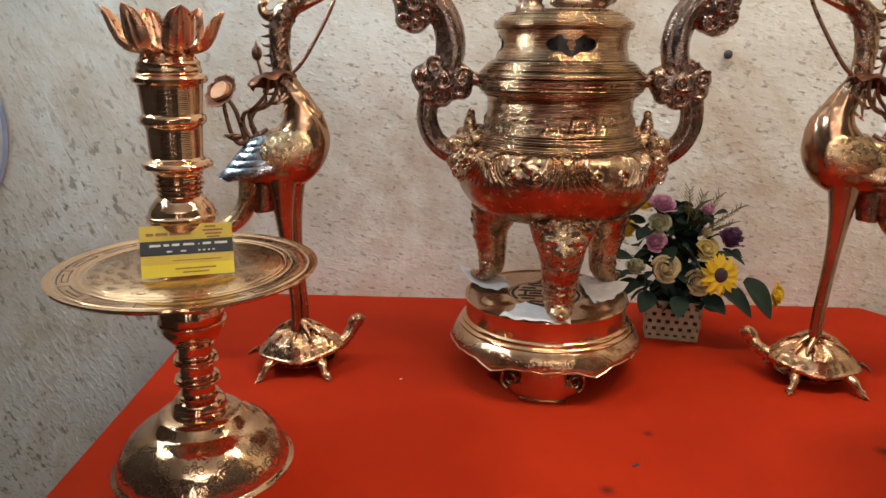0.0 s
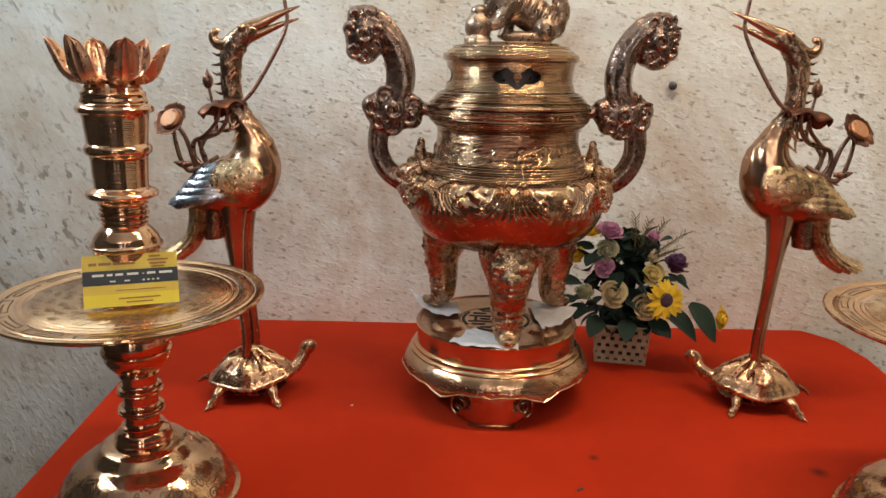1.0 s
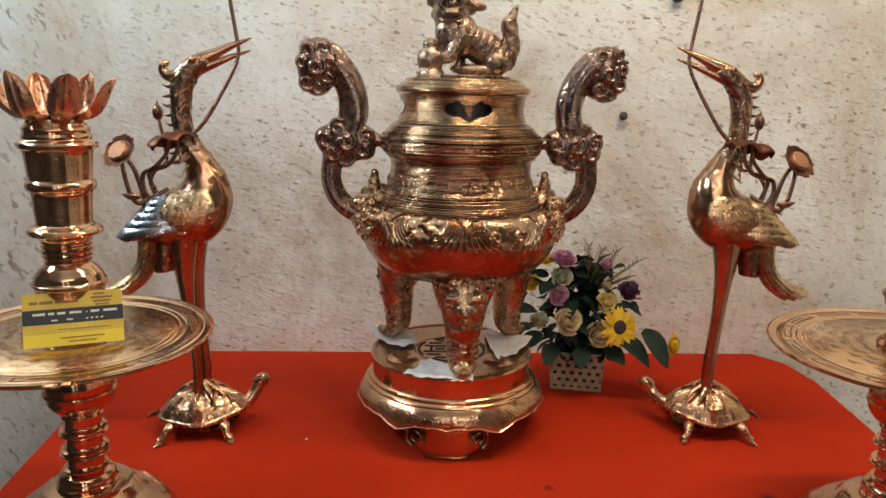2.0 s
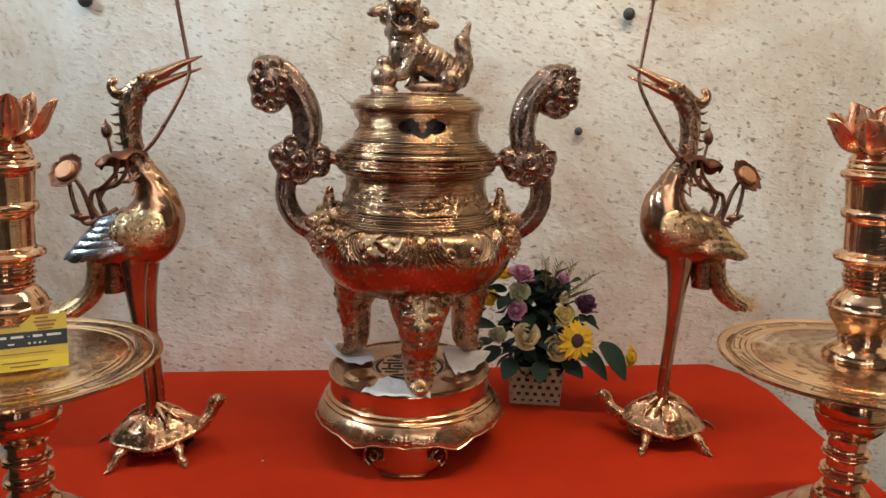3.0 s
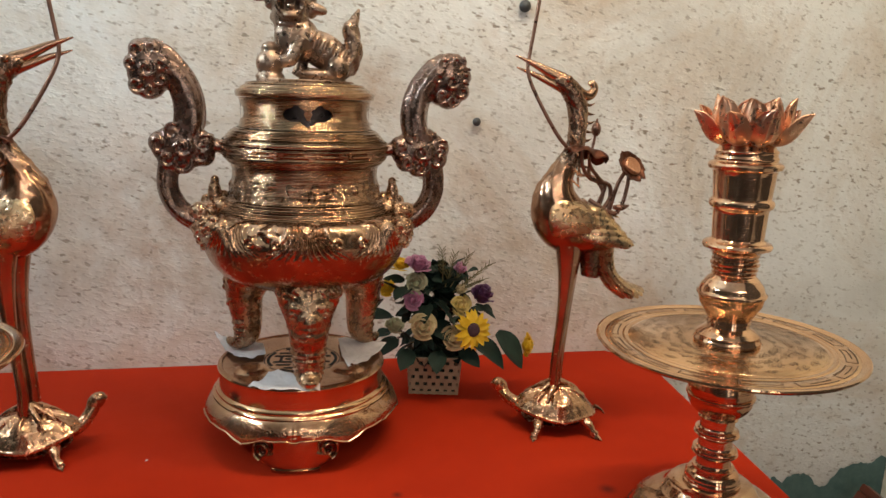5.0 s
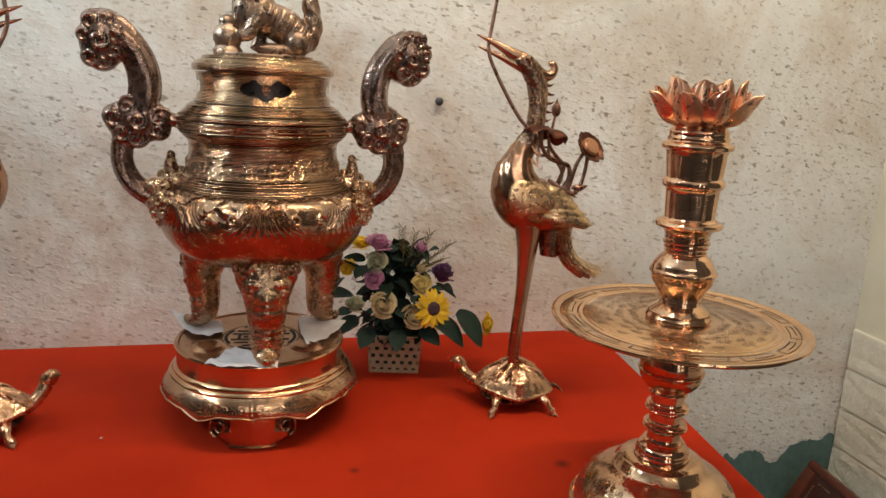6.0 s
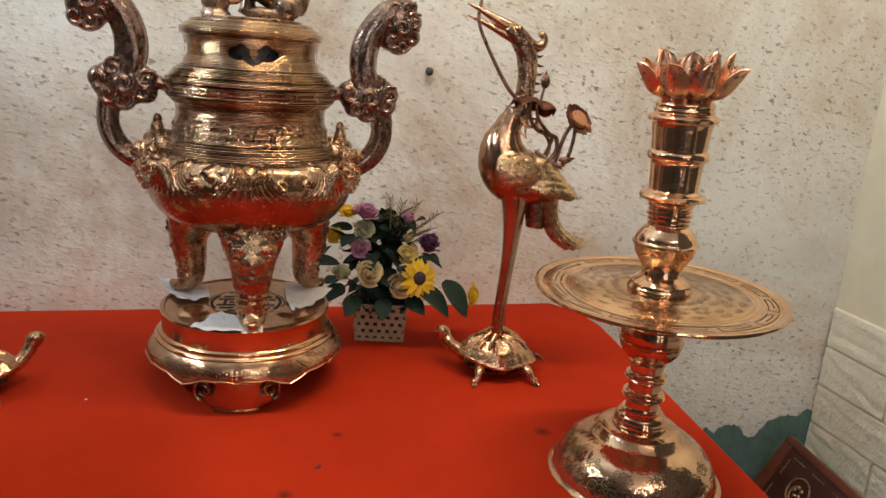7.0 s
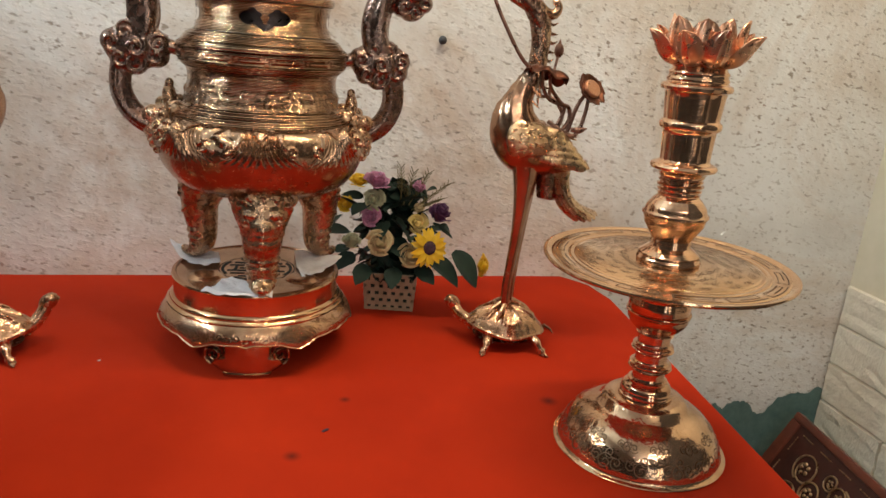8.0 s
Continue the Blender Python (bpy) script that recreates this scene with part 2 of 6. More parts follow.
petal_pink = plain("pink_petal", (0.34, 0.11, 0.22), (0.60, 0.30, 0.44), 0.6, 60.0)
petal_purple = plain("purple_petal", (0.055, 0.016, 0.055), (0.12, 0.035, 0.11), 0.6, 60.0)
petal_pale = plain("pale_green_petal", (0.32, 0.33, 0.20), (0.50, 0.49, 0.33), 0.6, 60.0)
seed_dark = plain("sunflower_seed", (0.035, 0.018, 0.03), (0.09, 0.04, 0.06), 0.8, 200.0)
card_yellow = plain("yellow_card", (0.80, 0.62, 0.03), (0.86, 0.70, 0.05), 0.35, 30.0, 0.02)
card_gold = plain("ochre_card", (0.66, 0.46, 0.05), (0.78, 0.58, 0.08), 0.35, 30.0, 0.02)
card_black = plain("black_print", (0.015, 0.017, 0.02), (0.03, 0.032, 0.04), 0.35, 30.0, 0.02)
card_white = plain("white_print", (0.70, 0.70, 0.62), (0.80, 0.80, 0.74), 0.4, 30.0, 0.02)
card_brown = plain("brown_print", (0.30, 0.13, 0.02), (0.36, 0.16, 0.03), 0.4, 30.0, 0.02)
nail_mat = plain("grey_iron", (0.03, 0.03, 0.032), (0.06, 0.06, 0.06), 0.4, 90.0)
gilt = polished("gilt", (0.62, 0.45, 0.28), (0.36, 0.22, 0.12), 0.3)
white_plastic = plain("white_plastic", (0.60, 0.64, 0.72), (0.68, 0.71, 0.78), 0.4, 5.0, 0.02)
blue_rim = plain("blue_rim", (0.30, 0.33, 0.48), (0.40, 0.43, 0.58), 0.4, 20.0, 0.02)
tube_glow, _, tg_b = material("lamp_tube", (1, 1, 1), 0.4)
tg_b.inputs["Emission Color"].default_value = (1.0, 0.95, 0.88, 1)
tg_b.inputs["Emission Strength"].default_value = 22.0


# ---- mesh helpers ----
def part(name, bm, mat, parent=None, label="", smooth=True):
    """Links a bmesh as one mesh object, under a thing or a part if one is given."""
    bmesh.ops.recalc_face_normals(bm, faces=bm.faces[:])
    me = bpy.data.meshes.new(name)
    facets = [i for i, f in enumerate(bm.faces) if f.select]
    bm.to_mesh(me)
    bm.free()
    for one in (mat if isinstance(mat, (list, tuple)) else [mat]):
        me.materials.append(one)
    if smooth:
        me.polygons.foreach_set("use_smooth", [True] * len(me.polygons))
        me.set_sharp_from_angle(angle=radians(42))
        for i in facets:
            me.polygons[i].use_smooth = False
    ob = new(name, me)
    if parent is not None:
        ob.parent = parent
    if label:
        tagged(ob, label)
    return ob


def thing(name, m, label, category, group="", kind=""):
    ob = new(name)
    ob.empty_display_size = 0.05
    ob.matrix_basis = m
    return tagged(ob, label, category, group, kind)


def box(bm, lo, hi, m=None, mat=0):
    xs = [(x, y, z) for x in (lo[0], hi[0]) for y in (lo[1], hi[1]) for z in (lo[2], hi[2])]
    vs = [bm.verts.new((m @ Vector(p)) if m else p) for p in xs]
    for q in ((0, 1, 3, 2), (4, 6, 7, 5), (0, 4, 5, 1), (2, 3, 7, 6), (0, 2, 6, 4), (1, 5, 7, 3)):
        bm.faces.new([vs[i] for i in q]).material_index = mat
    return vs


def bevelled(bm, width, segments=2):
    bmesh.ops.bevel(bm, geom=bm.edges[:] + bm.verts[:], offset=width, segments=segments, affect="EDGES", profile=0.6)
    return bm


def ellipsoid(bm, c, r, m=None, u=20, v=12, mat=0):
    """An ellipsoid of radii r at c, turned by m."""
    t = Matrix.Translation(c) @ (m.to_4x4() if m else Matrix.Identity(4)) @ Matrix.Diagonal((*r, 1))
    made = bmesh.ops.create_uvsphere(bm, u_segments=u, v_segments=v, radius=1.0, matrix=t)
    if mat:
        for vert in made["verts"]:
            for f in vert.link_faces:
                f.material_index = mat


def smooth_path(pts, n):
    """Catmull-Rom through rows of numbers (places, radii), n steps a span."""
    p = [np.array(q, float) for q in pts]
    p = [2 * p[0] - p[1]] + p + [2 * p[-1] - p[-2]]
    out = []
    for i in range(1, len(p) - 2):
        a, b, c, d = p[i - 1 : i + 3]
        for k in range(n):
            t = k / n
            out.append(0.5 * (2 * b + (c - a) * t + (2 * a - 5 * b + 4 * c - d) * t * t + (3 * b - a - 3 * c + d) * t ** 3))
    out.append(p[-2])
    return out


def tube(bm, rows, seg=12, n=5, mat=0, wave=None, up=(0, 1, 0), change=2.0):
    """A swept tube. Rows: x, y, z, radius in the plane of the bend, radius across it; past the share change the first material."""
    path = smooth_path([r if len(r) == 5 else (*r, r[3]) for r in rows], n)
    rings = []
    side = Vector(up)
    for i, q in enumerate(path):
        a, b = path[max(i - 1, 0)], path[min(i + 1, len(path) - 1)]
        tan = Vector((b - a)[:3]).normalized()
        side = (side - tan * side.dot(tan)).normalized()
        nor = side.cross(tan)
        ring = []
        for k in range(seg):
            ang = 2 * math.pi * k / seg
            w = 1.0 + (wave(i / (len(path) - 1), ang) if wave else 0.0)
            ring.append(bm.verts.new(Vector(q[:3]) + nor * (math.cos(ang) * max(q[3], 1e-4) * w) + side * (math.sin(ang) * max(q[4], 1e-4) * w)))
        rings.append(ring)
    for i, (a, b) in enumerate(zip(rings, rings[1:])):
        for k in range(seg):
            bm.faces.new((a[k], a[(k + 1) % seg], b[(k + 1) % seg], b[k])).material_index = 0 if i > change * len(rings) else mat
    bm.faces.new(rings[0]).material_index = mat
    bm.faces.new(rings[-1][::-1]).material_index = mat


def lathe(bm, prof, seg=96, relief=None, keep=None, mat=0, m=None):
    """A surface of revolution. relief(angle, r, z) adds to the radius; keep(angle, z) says which faces stay."""
    rings = []
    for r, z in prof:
        ring = []
        for k in range(seg):
            a = 2 * math.pi * k / seg
            rr = r + (relief(a, r, z) if relief and r > 1e-6 else 0.0)
            p = Vector((rr * math.sin(a), -rr * math.cos(a), z))
            ring.append(bm.verts.new(m @ p if m else p))
            if r <= 1e-6:
                break
        rings.append(ring)
    for (ra, a), (rb, b) in zip(zip(prof, rings), zip(prof[1:], rings[1:])):
        for k in range(seg):
            j = (k + 1) % seg
            if keep and not keep(2 * math.pi * (k + 0.5) / seg, (ra[1] + rb[1]) / 2):
                continue
            if len(a) == 1 and len(b) == 1:
                continue
            if len(a) == 1:
                f = bm.faces.new((a[0], b[k], b[j]))
            elif len(b) == 1:
                f = bm.faces.new((a[k], b[0], a[j]))
            else:
                f = bm.faces.new((a[k], b[k], b[j], a[j]))
            f.material_index = mat
    return bm


def dense(prof, step):
    """The profile with extra points, none further apart than step."""
    out = [prof[0]]
    for a, b in zip(prof, prof[1:]):
        n = max(1, int(math.hypot(b[0] - a[0], b[1] - a[1]) / step))
        out += [(a[0] + (b[0] - a[0]) * k / n, a[1] + (b[1] - a[1]) * k / n) for k in range(1, n + 1)]
    return out


def rounded(prof, n=4):
    """The profile as a smooth curve through its points."""
    return [(float(max(q[0], 0.0)), float(q[1])) for q in smooth_path(prof, n)]


def plain_wall(name, lo, hi, mat, label):
    bm = bmesh.new()
    box(bm, lo, hi)
    return tagged(part(name, bm, mat, None, "", False), label, "wall", kind="structure")


plain_wall("wall_north", (LEFT_X - 0.1, WALL_Y, FLOOR_Z), (RIGHT_X + 0.1, WALL_Y + 0.12, CEIL_Z), plaster, "rough grey-white plaster wall with pits, brown stains and browner patches")
plain_wall("wall_east", (RIGHT_X, REAR_Y, FLOOR_Z), (RIGHT_X + 0.12, 0.42, CEIL_Z), darkened_paint, "unseen wall coloured dark for dark reflections in the metal")
wall_east = plain_wall("wall_east", (RIGHT_X, 0.42, FLOOR_Z), (RIGHT_X + 0.12, WALL_Y, CEIL_Z), painted, "cream painted wall with white brick panelling below")
plain_wall("wall_west", (LEFT_X - 0.1, REAR_Y, FLOOR_Z), (LEFT_X, WALL_Y, CEIL_Z), darkened_paint, "unseen side wall coloured dark for dark reflections in the metal")


def rear_wall():
    """The wall behind the camera, with two tall openings added for unseen fill lights."""
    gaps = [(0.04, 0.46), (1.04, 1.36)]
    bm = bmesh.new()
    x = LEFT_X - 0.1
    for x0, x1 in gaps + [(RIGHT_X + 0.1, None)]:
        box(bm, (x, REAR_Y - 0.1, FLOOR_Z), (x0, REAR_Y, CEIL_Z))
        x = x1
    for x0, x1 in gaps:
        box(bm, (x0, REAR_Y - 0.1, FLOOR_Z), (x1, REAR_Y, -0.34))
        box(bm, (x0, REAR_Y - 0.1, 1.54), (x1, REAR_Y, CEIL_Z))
    tagged(part("wall_south", bm, darkened_paint, None, "", False), "unseen front wall coloured dark, with openings added for fill lights", "wall", kind="structure")
    for name, (x0, x1) in zip(("fill_opening_1", "fill_opening_2"), gaps):
        t = thing(name, pose(0, 0, 0), "tall narrow wood-framed opening added for an unseen fill light", "window", kind="structure")
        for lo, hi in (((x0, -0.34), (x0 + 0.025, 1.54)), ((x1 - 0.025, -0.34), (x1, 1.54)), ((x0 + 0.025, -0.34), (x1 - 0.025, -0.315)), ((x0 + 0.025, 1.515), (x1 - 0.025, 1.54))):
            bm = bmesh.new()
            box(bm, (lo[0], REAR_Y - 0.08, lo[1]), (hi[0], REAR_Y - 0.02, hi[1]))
            part("opening_frame", bm, dark_wood, t, "", False)


rear_wall()
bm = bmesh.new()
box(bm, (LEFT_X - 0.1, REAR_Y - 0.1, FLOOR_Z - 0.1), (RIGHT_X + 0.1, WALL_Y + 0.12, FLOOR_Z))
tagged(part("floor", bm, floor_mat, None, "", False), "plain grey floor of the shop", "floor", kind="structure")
bm = bmesh.new()
box(bm, (LEFT_X - 0.1, REAR_Y - 0.1, CEIL_Z), (RIGHT_X + 0.1, WALL_Y + 0.12, CEIL_Z + 0.1))
tagged(part("ceiling", bm, ceil_paint, None, "", False), "plain white ceiling of the shop", "ceiling", kind="structure")


def table():
    """A table under red felt, against the wall; its sides splay a little towards the wall."""
    t = thing("table", pose(0, 0, 0), "table covered with smooth bright red felt cloth", "table")
    front = 0.20
    corners = [(-0.286, front), (0.911, front), (0.985, 1.10), (0.972, 1.19), (0.93, 1.245), (-0.352, 1.245)]
    bm = bmesh.new()
    rows = [(0.0, 0.0), (0.006, -0.0015), (0.009, -0.006), (0.010, -0.014), (0.013, -0.36)]
    cx, cy = 0.32, 0.77
    rings = []
    for out, z in rows:
        ring = []
        for i, (x, y) in enumerate(corners):
            k = Vector((x - cx, y - cy)).normalized() * out
            ring.append(bm.verts.new((x + k.x, min(y + k.y, 1.249), z)))
        rings.append(ring)
    bm.faces.new(rings[0])
    for a, b in zip(rings, rings[1:]):
        for i in range(len(corners)):
            j = (i + 1) % len(corners)
            bm.faces.new((a[i], b[i], b[j], a[j]))
    part("tablecloth", bm, felt, t, "smooth red felt cloth")
    for x, y in ((-0.23, 0.26), (0.85, 0.26), (0.90, 1.15), (-0.28, 1.15)):
        bm = bmesh.new()
        box(bm, (x - 0.03, y - 0.03, FLOOR_Z), (x + 0.03, y + 0.03, -0.02))
        part("leg", bm, dark_wood, t, "dark wooden leg", False)
    return t


table()


# ---- candlesticks ----
BASE = [(0.0, 0.001), (0.108, 0.0), (0.1112, 0.0010), (0.1115, 0.0024), (0.1100, 0.0036), (0.1062, 0.0044), (0.1050, 0.0060), (0.1030, 0.0140), (0.0985, 0.0250),
        (0.0900, 0.0380), (0.0795, 0.0480), (0.0700, 0.0540), (0.0620, 0.0575), (0.0570, 0.0600), (0.0520, 0.0690), (0.0490, 0.0715), (0.0360, 0.0730), (0.0, 0.0735)]
STEM = [(0.0345, 0.0720), (0.0345, 0.0762), (0.0330, 0.0775), (0.0330, 0.0795), (0.0322, 0.0805), (0.0318, 0.0845), (0.0295, 0.0890), (0.0250, 0.0920), (0.0232, 0.0930), (0.0250, 0.0942), (0.0250, 0.0956), (0.0212, 0.0968), (0.0202, 0.0990), (0.0200, 0.1085),
        (0.0214, 0.1105), (0.0262, 0.1122), (0.0274, 0.1134), (0.0268, 0.1146), (0.0246, 0.1154), (0.0246, 0.1164), (0.0266, 0.1174), (0.0262, 0.1188), (0.0214, 0.1204), (0.0201, 0.1225), (0.0200, 0.1335),
        (0.0214, 0.1355), (0.0256, 0.1372), (0.0268, 0.1384), (0.0262, 0.1396), (0.0242, 0.1404), (0.0242, 0.1414), (0.0258, 0.1424), (0.0254, 0.1438), (0.0214, 0.1452), (0.0201, 0.1475), (0.0205, 0.1580), (0.0234, 0.1592), (0.0234, 0.1608), (0.0222, 0.1618),
        (0.0250, 0.1650), (0.0300, 0.1690), (0.0345, 0.1745), (0.0372, 0.1800), (0.0382, 0.1865), (0.0398, 0.1880), (0.0402, 0.1900), (0.0396, 0.1918), (0.0378, 0.1930),
        (0.0385, 0.2000), (0.0375, 0.2090), (0.0340, 0.2140), (0.0300, 0.2200), (0.0300, 0.2500)]
COLUMN = [(0.0380, 0.2560), (0.0385, 0.2600), (0.0360, 0.2640), (0.0360, 0.2670), (0.0300, 0.2720), (0.0240, 0.2760), (0.0230, 0.2800), (0.0250, 0.2815), (0.0240, 0.2850), (0.0300, 0.2950), (0.0355, 0.3040), (0.0375, 0.3130),
          (0.0395, 0.3150), (0.0395, 0.3175), (0.0372, 0.3190), (0.0350, 0.3260), (0.0290, 0.3340), (0.0235, 0.3390), (0.0250, 0.3400), (0.0252, 0.3412), (0.0225, 0.3422), (0.0225, 0.3440), (0.0258, 0.3452), (0.0260, 0.3466), (0.0228, 0.3476), (0.0226, 0.3494), (0.0272, 0.3508),
          (0.0275, 0.3526), (0.0238, 0.3538), (0.0236, 0.3554), (0.0262, 0.3566), (0.0262, 0.3580), (0.0240, 0.3590), (0.0240, 0.3604), (0.0264, 0.3616), (0.0266, 0.3640), (0.0300, 0.3680), (0.0380, 0.3710), (0.0390, 0.3740), (0.0375, 0.3770),
          (0.0315, 0.3795), (0.0288, 0.3820), (0.0304, 0.4130), (0.0314, 0.4160), (0.0352, 0.4190), (0.0360, 0.4225), (0.0352, 0.4260), (0.0320, 0.4290), (0.0324, 0.4330), (0.0344, 0.4560),
          (0.0355, 0.4600), (0.0400, 0.4625), (0.0410, 0.4660), (0.0395, 0.4690), (0.0352, 0.4708), (0.0344, 0.4722), (0.0352, 0.4735), (0.0350, 0.4752), (0.0336, 0.4766), (0.0334, 0.4800), (0.0342, 0.4812), (0.0338, 0.4828), (0.0312, 0.4850), (0.0296, 0.4885), (0.0270, 0.4915), (0.0210, 0.4928), (0.0, 0.4930)]
DISH = [(0.0, 0.2510), (0.060, 0.2512), (0.100, 0.2505), (0.1440, 0.2500), (0.1500, 0.2515), (0.1525, 0.2545), (0.1520, 0.2565), (0.1490, 0.2570), (0.1465, 0.2555), (0.1430, 0.2553),
        (0.1420, 0.2546), (0.1405, 0.2553), (0.1220, 0.2551), (0.1210, 0.2544), (0.1195, 0.2551), (0.1150, 0.2551), (0.1140, 0.2544), (0.1125, 0.2551), (0.060, 0.2556), (0.0, 0.2556)]


def petal(length, width, start, end, m, bm):
    """A hollow pointed lotus petal: it leaves the cup at the angle start from upright and curls to end; ribbed."""
    nu, nv = 11, 14
    thick = 0.0012
    out, up = 0.006, 0.0
    front, back = [], []
    for i in range(nv + 1):
        t = i / nv
        u = min(1.0, max(0.0, (t - 0.16) / 0.50))
        lift = radians(start + (end - start) * u * u * (3 - 2 * u))
        w = width * (0.30 + 0.70 * math.sin(math.pi * min(t * 0.62 + 0.02, 0.5))) * math.sqrt(max(0.0, 1 - max(0.0, (t - 0.42) / 0.58) ** 2.2)) + 0.0002
        fr, bk = [], []
        for k in range(nu):
            s = 2 * k / (nu - 1) - 1
            cup = 0.55 * w * s * s
            rib = 0.0012 * math.cos(16 * s) * (1 - t * 0.5)
            o, z = out - cup * math.cos(lift) - rib, up + cup * math.sin(lift)
            fr.append(bm.verts.new(m @ Vector((s * w, -o, z))))
            bk.append(bm.verts.new(m @ Vector((s * w * 0.985, -o + thick * math.cos(lift), z + thick * math.sin(lift)))))
        front.append(fr)
        back.append(bk)
        out += length / nv * math.sin(lift)
        up += length / nv * math.cos(lift)
    for i in range(nv):
        for k in range(nu - 1):
            bm.faces.new((front[i][k], front[i][k + 1], front[i + 1][k + 1], front[i + 1][k]))
            bm.faces.new((back[i][k], back[i + 1][k], back[i + 1][k + 1], back[i][k + 1]))
        for k in (0, nu - 1):
            bm.faces.new((front[i][k], front[i + 1][k], back[i + 1][k], back[i][k]))
    for i in (0, nv):
        for k in range(nu - 1):
            bm.faces.new((front[i][k], front[i][k + 1], back[i][k + 1], back[i][k]))


def key_fret(bm, r0, r1, z, count):
    """Engraved key pattern: rows of thin hooked lines round a dish, between the radii r0 and r1."""
    def bar(a0, a1, ra, rb):
        n = max(2, int(abs(a1 - a0) * 40))
        lo = [bm.verts.new((ra * math.sin(a0 + (a1 - a0) * i / n), -ra * math.cos(a0 + (a1 - a0) * i / n), z)) for i in range(n + 1)]
        hi = [bm.verts.new((rb * math.sin(a0 + (a1 - a0) * i / n), -rb * math.cos(a0 + (a1 - a0) * i / n), z)) for i in range(n + 1)]
        for i in range(n):
            bm.faces.new((lo[i], lo[i + 1], hi[i + 1], hi[i]))
    w = 0.0012
    step = 2 * math.pi / count
    for c in range(count):
        a = c * step
        bar(a, a + 0.86 * step, r1 - w, r1)
        bar(a, a + w / r0, r0, r1)
        bar(a, a + 0.74 * step, r0, r0 + w)
        bar(a + 0.74 * step, a + 0.74 * step + w / r0, r0, r0 + 0.55 * (r1 - r0))
        bar(a + 0.25 * step, a + 0.75 * step, r0 + 0.5 * (r1 - r0), r0 + 0.5 * (r1 - r0) + w)


def cloud_scroll(bm, place, size, w):
    """Thin engraved cloud curls on a surface: place(u, v) gives the point and the normal."""
    for cx, cy, turn, r in ((0, 0, 1, 1.0), (1.3, 0.2, -1, 0.8), (-1.2, 0.3, 1, 0.7), (0.3, 1.1, -1, 0.65)):
        pts = []
        for i in range(22):
            a = turn * (0.6 + i * 0.42)
            q = r * (1.0 - i / 26)
            pts.append((size * (cx + q * math.cos(a)), size * (cy + q * math.sin(a))))
        for (u0, v0), (u1, v1) in zip(pts, pts[1:]):
            d = Vector((u1 - u0, v1 - v0))
            if d.length < 1e-6:
                continue
            s = Vector((-d.y, d.x)).normalized() * w
            bm.faces.new([bm.verts.new(place(u, v)) for u, v in ((u0 - s.x, v0 - s.y), (u1 - s.x, v1 - s.y), (u1 + s.x, v1 + s.y), (u0 + s.x, v0 + s.y))])


def on_profile(prof, lift):
    """place(u, v): u metres round the axis, v metres up the profile from its lower end."""
    def place(angle, v):
        left = max(v, 0.0)
        for a, b in zip(prof, prof[1:]):
            d = math.hypot(b[0] - a[0], b[1] - a[1])
            if left <= d and d > 0:
                r, z = a[0] + (b[0] - a[0]) * left / d, a[1] + (b[1] - a[1]) * left / d
                nr, nz = (b[1] - a[1]) / d, -(b[0] - a[0]) / d
                return Vector(((r + nr * lift) * math.sin(angle), -(r + nr * lift) * math.cos(angle), z + nz * lift))
            left -= d
        r, z = prof[-1]
        return Vector((r * math.sin(angle), -r * math.cos(angle), z))
    return place


